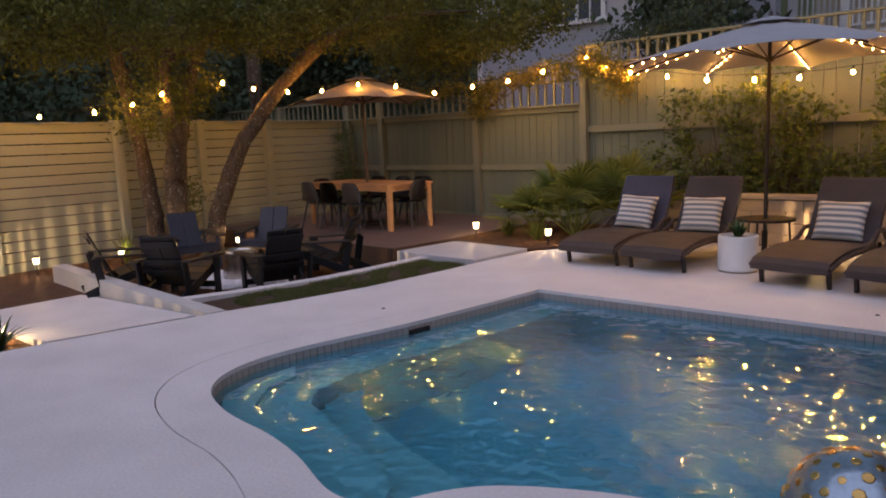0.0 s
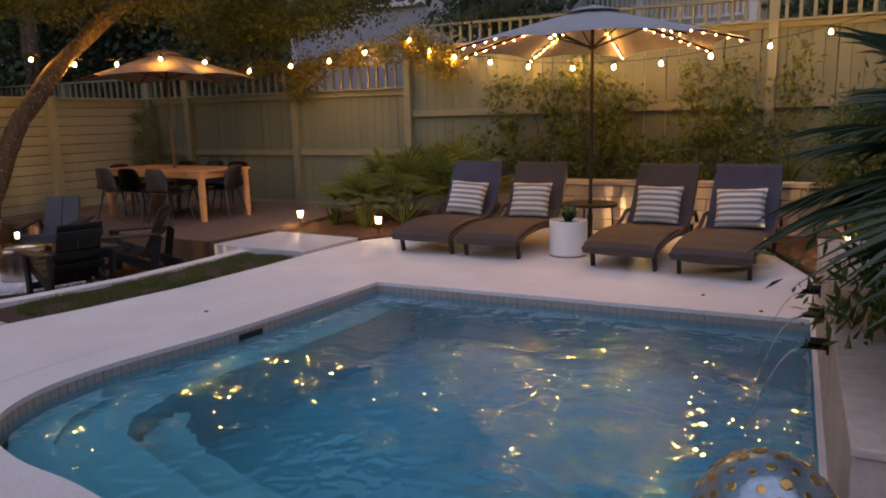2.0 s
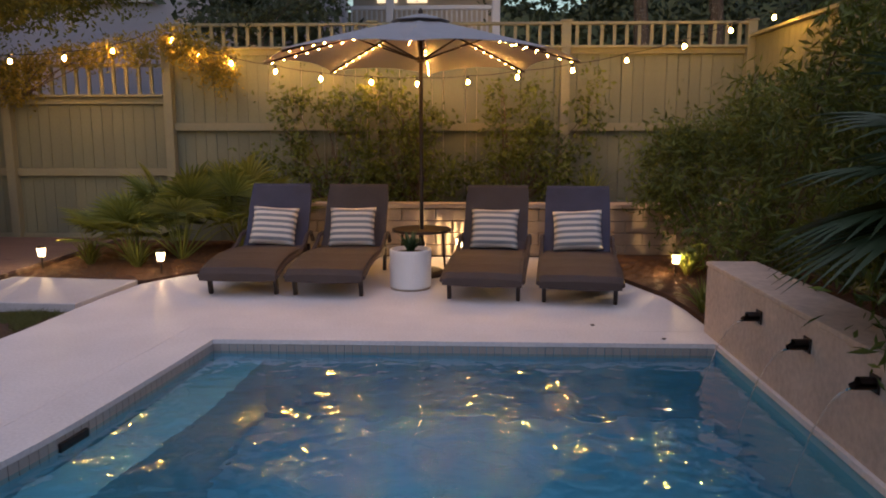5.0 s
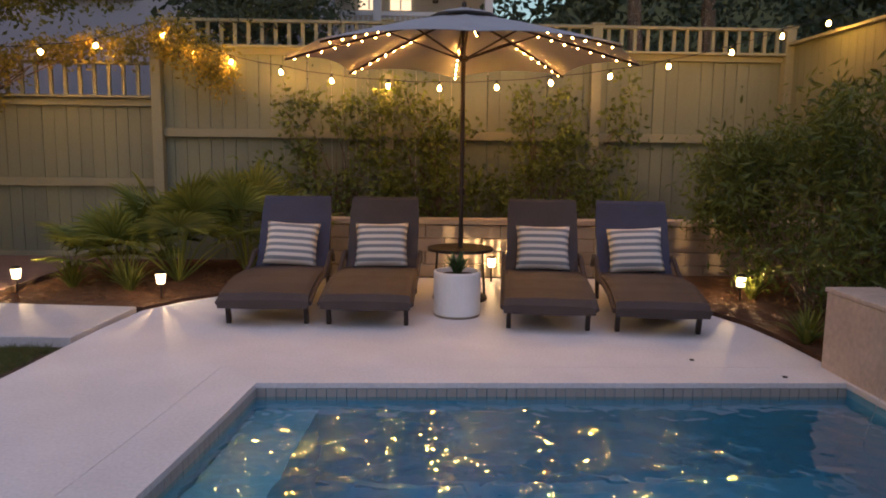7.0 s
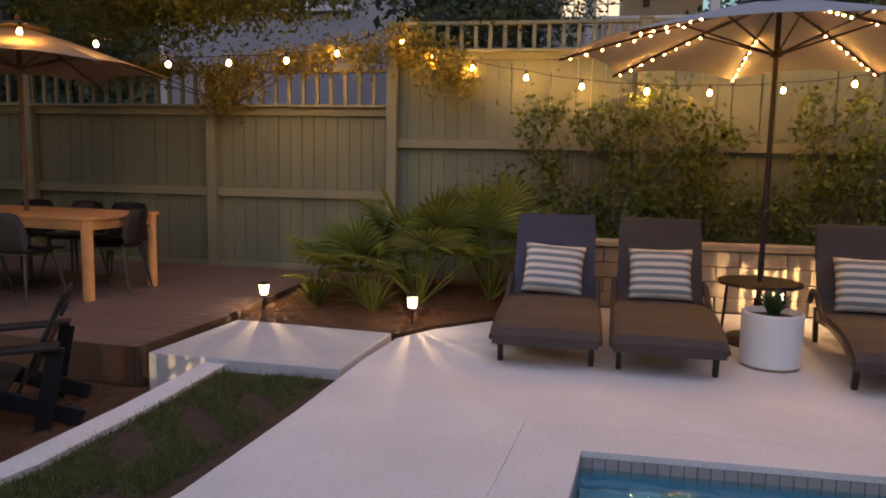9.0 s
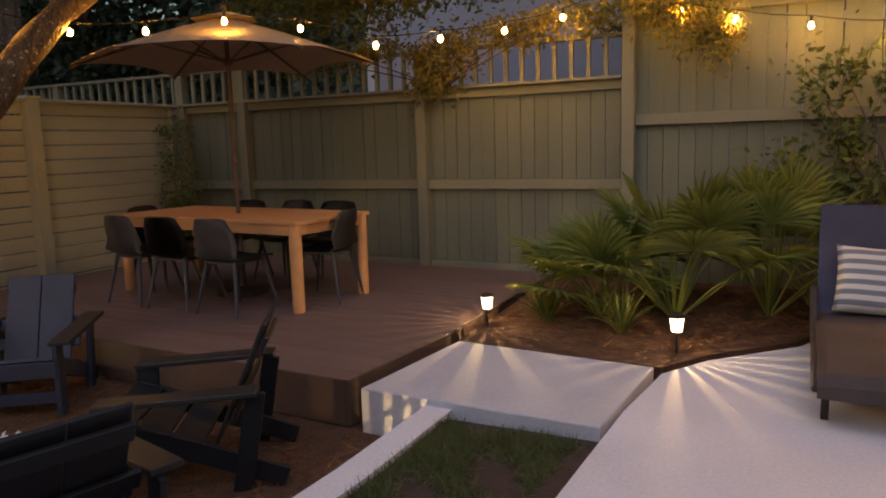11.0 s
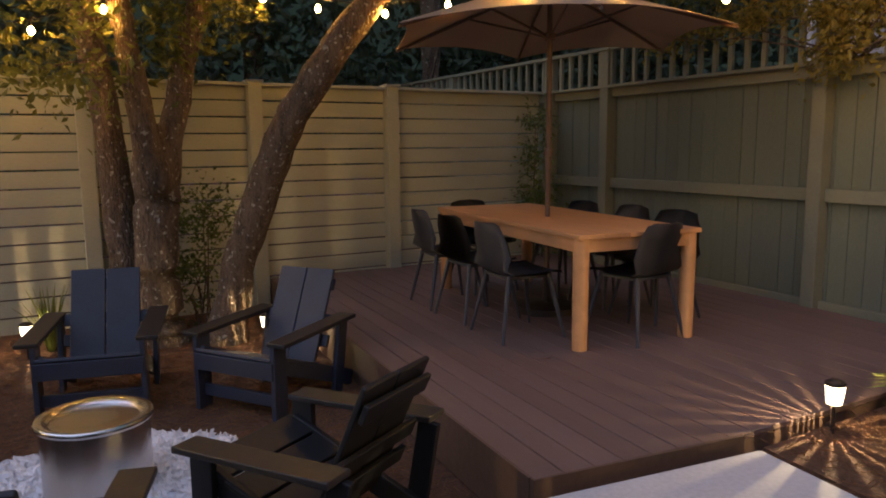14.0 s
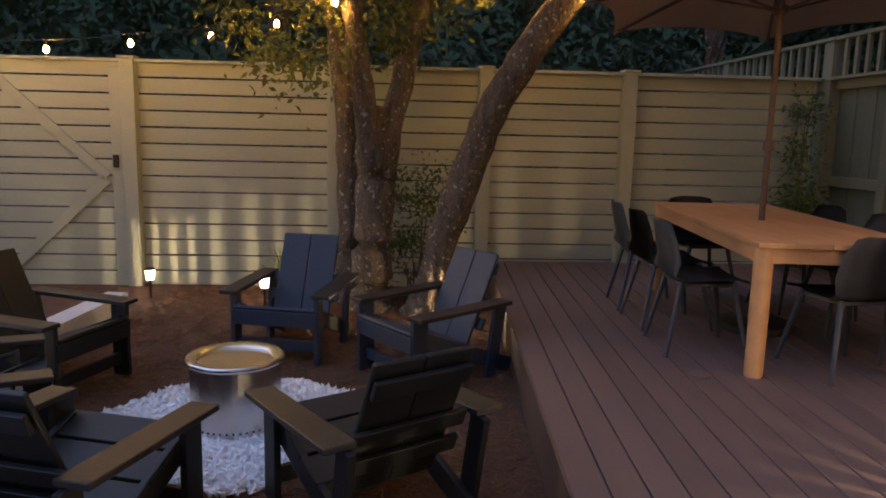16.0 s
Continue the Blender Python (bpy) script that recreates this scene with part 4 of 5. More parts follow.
# ---- fire pit corner ----
def adirondack(material):
    t = thing("adirondack_chair", Matrix(), "black resin adirondack chair beside the fire pit", "chair", "chairs round the fire pit")
    for s in (-1, 1):
        part("front_leg", new_box((0.0, s * 0.285, 0.226), (0.11, 0.03, 0.452), bevel=0.004), material, t)
        part("armrest", new_box((-0.30, s * 0.315, 0.468), (0.72, 0.125, 0.026), Matrix.Rotation(radians(2), 4, "Y"), bevel=0.005), SUNLIT_ARM, t)
        part("side_rail", new_box((-0.36, s * 0.255, 0.185), (0.86, 0.03, 0.10), Matrix.Rotation(radians(-21), 4, "Y"), bevel=0.004), material, t)
        part("back_leg", new_box((-0.60, s * 0.285, 0.225), (0.09, 0.03, 0.49), Matrix.Rotation(radians(-10), 4, "Y"), bevel=0.004), material, t)
        part("back_board", new_box((-0.560, s * 0.105, 0.475), (0.022, 0.205, 0.62), Matrix.Rotation(radians(-24), 4, "Y"), bevel=0.006), material, t)
    part("stretcher", new_box((-0.01, 0, 0.11), (0.03, 0.56, 0.07), bevel=0.004), material, t)
    for k in range(3):
        f = k / 3
        part("seat_board", new_box((-0.01 - 0.155 * k, 0, 0.345 - 0.05 * k), (0.148, 0.55, 0.022), Matrix.Rotation(radians(-18), 4, "Y"), bevel=0.005), material, t)
    part("seat_apron", new_box((0.055, 0, 0.30), (0.022, 0.58, 0.10), bevel=0.004), material, t)
    for z, x in ((0.33, -0.515), (0.45, -0.568), (0.66, -0.662)):
        part("back_slat", new_box((x - 0.016, 0, z), (0.022, 0.50 if z < 0.6 else 0.41, 0.075), Matrix.Rotation(radians(-24), 4, "Y"), bevel=0.004), material, t)
    return t


ch = adirondack(BLACK)
nv = adirondack(NAVY)
tagged(nv, "charcoal blue resin adirondack chair beside the fire pit")
CH = [(-3.577, 0.074, 212.0), (-3.333, -0.718, 163.6), (-3.90, -1.33, 118), (-4.72, -1.44, 72.0)]
ch.matrix_world = pose(*CH[0][:2], GROUND_Z + 0.01, 0, 0, CH[0][2])
for x, y, a in CH[1:]:
    copy_thing(ch, pose(x, y, GROUND_Z + 0.01, 0, 0, a))
nv.matrix_world = pose(-5.275, -0.456, GROUND_Z + 0.01, 0, 0, -12.9)
copy_thing(nv, pose(-4.883, 0.299, GROUND_Z + 0.01, 0, 0, -54.6))

pit = thing("fire_pit", pose(-4.222, -0.49, GROUND_Z + 0.015), "round brushed steel smokeless fire pit on white gravel", "fire pit")
part("drum", lathe(bmesh.new(), [(0.228, 0.0), (0.228, 0.335), (0.232, 0.34), (0.232, 0.345), (0.215, 0.345), (0.215, 0.06), (0.19, 0.05)], 48), STEEL, pit, smooth=False)
part("rim_ring", lathe(bmesh.new(), [(0.236, 0.335), (0.245, 0.345), (0.245, 0.362), (0.235, 0.368), (0.19, 0.352), (0.186, 0.345), (0.186, 0.335)], 48), STEEL, pit, smooth=True)
part("lid_plate", lathe(bmesh.new(), [(0.188, 0.335), (0.188, 0.342), (0.10, 0.345)], 40), STEEL, pit)
# Vent holes: black discs on the drum paint the dark of their insides.
vent0 = None
for k in range(44):
    a = 2 * math.pi * k / 44
    m = Matrix.Translation((0.2285 * math.cos(a), 0.2285 * math.sin(a), 0.028)) @ Matrix.Rotation(a, 4, "Z") @ Matrix.Rotation(radians(90), 4, "Y")
    if vent0 is None:
        vent0 = part("vent_dark_disc", lathe(bmesh.new(), [(0.006, -0.001), (0.006, 0.0012)], 8), CABLE, pit)
        vent0.matrix_local = m
    else:
        share("vent_dark_disc", vent0, pit, m)

# white gravel circle
rg = np.random.default_rng(5)
N = 9000
rad = np.sqrt(rg.uniform(0, 1, N)) * 0.68
ang = rg.uniform(0, 2 * np.pi, N)
rad *= 1 + 0.07 * np.sin(3 * ang + 1) + 0.05 * np.sin(7 * ang)
cen = np.stack([-4.203 + rad * np.cos(ang), -0.49 + rad * np.sin(ang), GROUND_Z + rg.uniform(0.004, 0.022, N)], 1)
ax = rg.normal(size=(N, 3, 3)) * 0.011
vs = np.concatenate([cen[:, None] + ax, cen[:, None] - ax], 1).reshape(-1, 3)
i6 = np.arange(N)[:, None] * 6
fc = np.concatenate([i6 + f for f in ([0, 1, 2], [0, 2, 4], [0, 4, 5], [0, 5, 1], [3, 2, 1], [3, 4, 2], [3, 5, 4], [3, 1, 5])], 1).reshape(-1, 3)
bm = prism(bmesh.new(), [(-4.203 + (0.66 + 0.03 * math.sin(5 * q)) * math.cos(q), -0.49 + (0.66 + 0.03 * math.sin(5 * q)) * math.sin(q)) for q in [k * math.pi / 24 for k in range(48)]], GROUND_Z - 0.02, GROUND_Z + 0.008)
tagged(flush(bm, "gravel_bed", GRAVEL), "white marble gravel bed under the fire pit", "gravel", kind="structure")
me = bpy.data.meshes.new("white_gravel")
me.from_pydata(vs.tolist(), [], fc.tolist())
me.materials.append(GRAVEL)
tagged(new("white_gravel", me), "circle of white marble gravel under the fire pit", "gravel", kind="stuff")


# ---- lamps of the place ----
def path_light(name_m, power=1.0, first=[]):
    t = thing("path_light", name_m, "small glowing fluted glass path light on a stake", "path light", "path lights in the garden")
    part("stake", tube(bmesh.new(), [(0, 0, -0.05), (0, 0, 0.155)], 0.009, 8), METAL, t)
    part("base_cup", lathe(bmesh.new(), [(0.012, 0.145), (0.028, 0.155), (0.030, 0.160)], 16), METAL, t)
    part("cap", lathe(bmesh.new(), [(0.040, 0.245), (0.046, 0.248), (0.044, 0.262), (0.02, 0.275)], 20), METAL, t)
    n = 22
    for k in range(n):
        m = Matrix.Rotation(2 * math.pi * k / n, 4, "Z") @ Matrix.Translation((0.036, 0, 0.203)) @ Matrix.Rotation(radians(7), 4, "Y")
        if not first:
            o = part("flute", new_box((0, 0, 0), (0.003, 0.0064, 0.086)), FLUTE, t)
            o.matrix_local = m
            first.append(o)
        else:
            share("flute", first[0], t, m)
    lamp = bpy.data.lights.new("path_lamp", "POINT")
    lamp.energy, lamp.shadow_soft_size, lamp.color = PATHLAMP * power, 0.0008, (1.0, 0.62, 0.26)
    o = new("path_lamp", lamp)
    o.parent = t
    o.matrix_local = pose(0, 0, 0.215)
    return t


for x, y, z, a in ((-2.671, 2.454, 0.0, 0), (-1.312, 2.244, 0.0, 7), (3.87, 2.25, 0.0, 3), (1.71, 3.286, 0.0, 11), (-7.116, -1.891, -0.21, 5),
                   (-6.818, -0.821, -0.21, 9), (-6.232, 0.811, -0.21, 2), (-2.465, 0.526, -0.42, 6), (-2.908, -3.743, -0.16, 4)):
    path_light(pose(x, y, z, 0, 0, a), 0.3 if z < -0.4 else 0.55 if x < -6 else 0.9 if x < -2.5 and y > 0 else 0.5 if x < -1 and y > 0 else 1.0)


def string_lights(name, anchors, bulbs, label):
    t = thing(name, Matrix(), label, "string lights")
    pts = [anchors[0]] + [(x, y, z + 0.075) for x, y, z in bulbs] + [anchors[1]]
    dense = []
    for p, q in zip(pts, pts[1:]):
        for s in range(4):
            f = s / 4
            dense.append((p[0] + (q[0] - p[0]) * f, p[1] + (q[1] - p[1]) * f, p[2] + (q[2] - p[2]) * f - 0.015 * math.sin(math.pi * f)))
    part("cable", tube(bmesh.new(), dense + [pts[-1]], 0.0045, 5), CABLE, t)
    socket = glow = None
    for p in bulbs:
        m = pose(*p)
        if socket is None:
            socket = part("socket", lathe(bmesh.new(), [(0.008, 0.075), (0.013, 0.07), (0.013, 0.03), (0.010, 0.025)], 10), CABLE, t)
            glow = part("bulb", lathe(bmesh.new(), [(0.009, 0.027), (0.017, 0.012), (0.021, -0.004), (0.018, -0.018), (0.007, -0.027)], 10), BULB, t, "glowing amber glass bulb", True)
            socket.matrix_local = glow.matrix_local = m
        else:
            share("socket", socket, t, m)
            o = share("bulb", glow, t, m)
            o["label"] = "glowing amber glass bulb"
    return t


string_lights("string_lights", ((-2.12, 4.416, 2.736), (5.35, 3.30, 2.86)),
              [(-1.936, 4.377, 2.59), (-1.598, 4.348, 2.422), (-1.174, 4.325, 2.305), (-0.611, 4.313, 2.202), (-0.043, 4.312, 2.112), (0.598, 4.264, 2.06), (1.175, 4.139, 2.035), (1.798, 3.975, 2.041),
               (2.382, 3.905, 2.093), (3.023, 3.873, 2.166), (3.633, 3.791, 2.272), (4.236, 3.613, 2.407), (4.705, 3.497, 2.563), (5.12, 3.38, 2.68)], "black cable of glowing amber bulbs along the fence")
string_lights("string_lights", ((-2.12, 4.416, 2.736), (-6.797, 0.767, 2.649)),
              [(-2.604, 4.189, 2.442), (-3.029, 3.844, 2.324), (-3.512, 3.546, 2.262), (-3.848, 3.007, 2.178), (-4.319, 2.624, 2.309), (-4.738, 2.215, 2.353), (-5.258, 1.909, 2.287), (-5.847, 1.701, 2.306),
               (-6.215, 1.308, 2.373), (-6.579, 0.984, 2.48)], "black cable of glowing amber bulbs from fence to tree")
string_lights("string_lights", ((-6.711, 0.012, 2.374), (-7.194, -5.093, 2.1)),
              [(-6.385, -0.171, 2.278), (-6.409, -0.618, 2.111), (-6.486, -1.133, 2.011), (-6.631, -1.802, 1.957), (-6.771, -2.515, 1.905), (-6.925, -3.332, 1.9), (-7.085, -4.188, 1.97)], "black cable of glowing amber bulbs from tree to gate")


# ---- trees and plants ----
rl = np.random.default_rng(11)


def bark_tube(pts, radii, n=12, steps=5):
    """A trunk through points, uneven like bark."""
    path, rad = [], []
    q = [Vector(p) for p in pts]
    for i in range(len(q) - 1):
        for s in range(steps):
            f = s / steps
            path.append(q[i].lerp(q[i + 1], f) + 0.018 * Vector((noise.noise(q[i] * 3 + Vector((f, 0, 0))), noise.noise(q[i] * 3 + Vector((0, f, 5))), 0)))
            rad.append((radii[i] * (1 - f) + radii[i + 1] * f))
    path.append(q[-1])
    rad.append(radii[-1])
    b = tube(bmesh.new(), path, rad, n)
    for v in b.verts:
        d = noise.noise(v.co * 5.5) * 0.022 + noise.noise(v.co * 17) * 0.010
        c = min(path, key=lambda p: (p - v.co).length_squared)
        v.co += (v.co - c).normalized() * d
    return b


oak = thing("oak_tree", pose(-6.8, 0.1, GROUND_Z), "multi-stemmed oak tree lit by amber bulbs", "tree")
M0 = Matrix.Translation((6.8, -0.1, -GROUND_Z))


def in_oak(b, inv=M0):
    bmesh.ops.transform(b, matrix=inv, verts=b.verts)
    return b


part("trunk", in_oak(bark_tube([(-6.809, 0.118, -0.268), (-6.808, 0.119, -0.069), (-6.807, 0.122, 0.527), (-6.787, 0.135, 1.123), (-6.739, 0.127, 1.52)], [0.24, 0.19, 0.165, 0.17, 0.10])), BARK, oak, smooth=True)
part("limb", in_oak(bark_tube([(-7.068, -0.077, -0.264), (-7.121, -0.092, 0.43), (-7.236, -0.124, 1.326), (-7.333, -0.236, 2.367), (-7.206, -0.488, 3.22), (-6.813, -1.038, 4.2)], [0.17, 0.13, 0.12, 0.105, 0.09, 0.05])), BARK, oak, smooth=True)
part("limb", in_oak(bark_tube([(-6.711, 0.144, 1.023), (-6.589, 0.065, 1.42), (-6.533, -0.022, 2.017), (-6.496, -0.059, 2.514), (-6.363, 0.107, 3.419)], [0.115, 0.10, 0.085, 0.075, 0.05])), BARK, oak, smooth=True)
part("limb", in_oak(bark_tube([(-6.786, 0.203, 0.924), (-6.804, 0.285, 1.42), (-6.82, 0.438, 2.115), (-6.738, 0.578, 2.708), (-6.351, 1.007, 3.718)], [0.115, 0.10, 0.088, 0.08, 0.05])), BARK, oak, smooth=True)
blobs = [((-6.551, -0.592, 3.469), (1.7, 1.9, 0.75), 260), ((-5.601, 1.017, 3.573), (1.5, 1.3, 0.65), 200), ((-7.031, -1.676, 3.221), (1.0, 1.2, 0.6), 90), ((-6.849, 0.46, 2.463), (0.5, 0.55, 0.28), 14),
         ((-6.343, -0.512, 1.852), (0.22, 0.34, 0.12), 7), ((-6.344, -0.639, 2.271), (0.3, 0.4, 0.25), 9), ((-6.756, 0.309, 2.165), (0.25, 0.3, 0.2), 7)]
o = leaves("crown", clumps(rl, blobs, 52, 0.13) - np.array([-6.8, 0.1, GROUND_Z]), 0.075, OAKLEAF, oak, 0.5, 0.2, 2)
o["label"] = "loose crown of small dark green leaves"
for k in range(10):
    a = k * 0.63
    b = bmesh.new()
    tube(b, [(-6.8, 0.0, 2.6 + 0.05 * k), (-6.7 + 0.8 * math.cos(a), 0.8 * math.sin(a), 3.1), (-6.6 + 1.7 * math.cos(a), -0.2 + 1.7 * math.sin(a), 3.6)], [0.035, 0.022, 0.008], 6)
    part("branch", in_oak(b), BARK, oak)
b = bmesh.new()
tube(b, [(-6.534, -0.022, 1.967), (-6.387, -0.292, 1.94), (-6.344, -0.641, 1.843)], [0.014, 0.009, 0.004], 5)
part("branch", in_oak(b), BARK, oak)

lean = thing("leaning_oak", pose(-6.61, 0.62, GROUND_Z), "leaning oak tree with rough bark and a wide crown", "tree")
M1 = Matrix.Translation((6.61, -0.62, -GROUND_Z))
part("trunk", in_oak(bark_tube([(-6.612, 0.553, -0.273), (-6.611, 0.593, -0.075), (-6.581, 0.694, 0.371), (-6.445, 0.887, 1.017), (-6.242, 1.081, 1.574), (-6.056, 1.368, 2.053), (-5.884, 1.67, 2.467), (-5.659, 2.389, 3.13), (-5.251, 3.413, 3.741)],
                               [0.21, 0.16, 0.135, 0.135, 0.12, 0.12, 0.105, 0.09, 0.05]), M1), BARK, lean, smooth=True)
part("limb", in_oak(bark_tube([(-5.892, 1.639, 2.436), (-5.647, 2.071, 3.027), (-4.973, 2.805, 3.435), (-3.885, 4.082, 3.545)], [0.08, 0.06, 0.045, 0.02], 8), M1), BARK, lean, smooth=True)
blobs = [((-5.175, 2.604, 3.692), (1.7, 1.4, 0.6), 210), ((-4.201, 4.52, 3.402), (1.4, 0.9, 0.55), 150), ((-5.574, 4.895, 3.243), (1.3, 0.9, 0.65), 120), ((-3.146, 4.867, 3.494), (0.7, 0.6, 0.40), 50), ((-3.679, 4.17, 3.037), (0.8, 0.4, 0.22), 26)]
o = leaves("crown", clumps(rl, blobs, 52, 0.13) - np.array([-6.61, 0.62, GROUND_Z]), 0.075, OAKLEAF, lean, 0.5, 0.2, 3)
o["label"] = "loose crown of small dark green leaves"


def shrub(name, label, base, blobs, per, spread, size, seed, material=LEAF, stems=8, aspect=0.45, category="shrub"):
    r = np.random.default_rng(seed)
    t = thing(name, pose(*base), label, category)
    off = np.array(base)
    leaves("foliage", clumps(r, blobs, per, spread) - off, size, material, t, aspect, 0.25, seed)
    for k in range(stems):
        b = bmesh.new()
        c, s, _ = blobs[k % len(blobs)]
        top = np.array(c) + r.uniform(-0.7, 0.7, 3) * np.array(s)
        bx = off + np.array([r.uniform(-0.15, 0.15), r.uniform(-0.05, 0.05), 0])
        mid = (bx + top) / 2 + r.uniform(-0.12, 0.12, 3)
        tube(b, [bx - off, mid - off, top - off], [0.010, 0.007, 0.003], 5)
        part("stem", b, BARK, t)
    return t


shrub("climbing_shrub", "leafy climbing shrub trained against the sage fence", (0.157, 4.214, 0.55),
      [((-0.523, 4.295, 1.721), (0.14, 0.06, 0.32), 7), ((-0.074, 4.321, 1.782), (0.26, 0.06, 0.22), 9), ((0.361, 4.319, 1.72), (0.22, 0.08, 0.36), 13), ((-0.027, 4.249, 1.237), (0.60, 0.10, 0.22), 13), ((0.122, 4.149, 0.824), (0.75, 0.16, 0.34), 42), ((-0.715, 4.121, 0.935), (0.28, 0.12, 0.28), 9)], 26, 0.09, 0.078, 21, stems=20, aspect=0.5)
shrub("climbing_shrub", "dense leafy shrub behind the loungers", (1.104, 4.177, 0.55),
      [((0.815, 4.32, 1.884), (0.26, 0.08, 0.24), 10), ((1.156, 4.283, 1.613), (0.40, 0.08, 0.24), 13), ((0.946, 4.226, 1.264), (0.50, 0.12, 0.22), 16), ((1.15, 4.119, 0.851), (0.66, 0.18, 0.36), 46)], 26, 0.09, 0.078, 22, stems=18, aspect=0.5)
shrub("climbing_shrub", "tall wispy shrub against the sage fence", (2.401, 4.212, 0.55),
      [((2.156, 4.263, 1.817), (0.16, 0.08, 0.34), 9), ((2.633, 4.28, 1.695), (0.24, 0.08, 0.40), 15), ((3.255, 4.298, 1.714), (0.18, 0.07, 0.46), 11), ((2.337, 4.188, 1.26), (0.50, 0.12, 0.24), 16), ((2.333, 4.102, 0.868), (0.68, 0.18, 0.38), 44), ((3.116, 4.191, 1.019), (0.26, 0.13, 0.42), 14)], 26, 0.09, 0.078, 23, stems=20, aspect=0.5)
shrub("corner_vine", "dark climbing vine in the fence corner", (-7.407, 4.306, DECK_Z),
      [((-7.415, 4.236, 0.899), (0.22, 0.12, 0.7), 26), ((-7.276, 4.19, 0.54), (0.4, 0.2, 0.3), 20), ((-7.461, 4.257, 1.612), (0.15, 0.08, 0.3), 8)], 32, 0.08, 0.055, 24)
shrub("fence_vine", "trailing vine draped over the fence railing", (-3.992, 4.433, 1.94),
      [((-3.943, 4.401, 2.246), (0.40, 0.10, 0.16), 41), ((-4.019, 4.428, 1.968), (0.26, 0.07, 0.14), 19), ((-3.249, 4.4, 2.403), (0.5, 0.08, 0.07), 30), ((-2.549, 4.403, 2.485), (0.42, 0.08, 0.08), 30), ((-4.891, 4.446, 2.348), (0.45, 0.08, 0.08), 22), ((-5.685, 4.452, 2.306), (0.5, 0.07, 0.08), 19)], 30, 0.075, 0.06, 25, VINELEAF, stems=10, category="vine")
shrub("fence_vine", "golden lit vine hanging from the tall fence post", (-1.862, 4.434, 2.5),
      [((-1.899, 4.345, 2.548), (0.30, 0.10, 0.16), 30), ((-1.536, 4.342, 2.339), (0.30, 0.08, 0.22), 34), ((-1.279, 4.346, 2.163), (0.15, 0.06, 0.15), 11)], 30, 0.075, 0.06, 26, VINELEAF, stems=8, category="vine")
shrub("railing_vine", "dark vine mass over the upper railing", (-0.956, 4.702, 2.5),
      [((-1.124, 4.698, 2.893), (0.75, 0.22, 0.18), 44), ((-0.308, 4.746, 3.087), (0.6, 0.25, 0.35), 44)], 34, 0.09, 0.06, 27, DARKLEAF, stems=6, category="vine")
shrub("tree_shrub", "small shrub between the oak trunks", (-7.133, 0.512, GROUND_Z),
      [((-7.184, 0.502, 0.626), (0.25, 0.28, 0.45), 32), ((-7.14, 0.351, 0.13), (0.2, 0.25, 0.25), 18)], 30, 0.08, 0.05, 28)
shrub("bamboo_clump", "tall dark bamboo-like shrub beside the water wall", (4.254, 1.632, 0.02),
      [((4.32, 2.259, 0.919), (0.60, 0.85, 0.75), 150), ((4.532, 1.384, 1.5), (0.45, 0.9, 0.50), 110), ((4.75, 2.7, 1.35), (0.40, 0.6, 0.45), 60), ((4.107, 0.835, 0.619), (0.35, 0.45, 0.5), 60), ((4.449, 0.188, 1.389), (0.4, 0.7, 0.7), 90), ((3.99, 2.781, 1.069), (0.45, 0.45, 0.50), 110), ((4.553, -0.189, 2.3), (0.4, 0.8, 0.7), 110)], 26, 0.10, 0.095, 29, LEAF, stems=30, aspect=0.24)
shrub("bamboo_clump", "dark shrub overhanging the stone water wall", (4.354, -1.092, 0.02),
      [((4.404, -0.891, 1.2), (0.42, 0.9, 0.8), 110), ((4.119, -0.609, 0.796), (0.30, 0.5, 0.2), 30), ((4.452, -2.199, 1.5), (0.4, 0.8, 0.9), 80), ((3.71, -2.04, 0.691), (0.15, 0.25, 0.12), 12), ((4.503, -1.194, 2.2), (0.4, 0.8, 0.6), 90)], 26, 0.10, 0.10, 30, LEAF, stems=20, aspect=0.24)


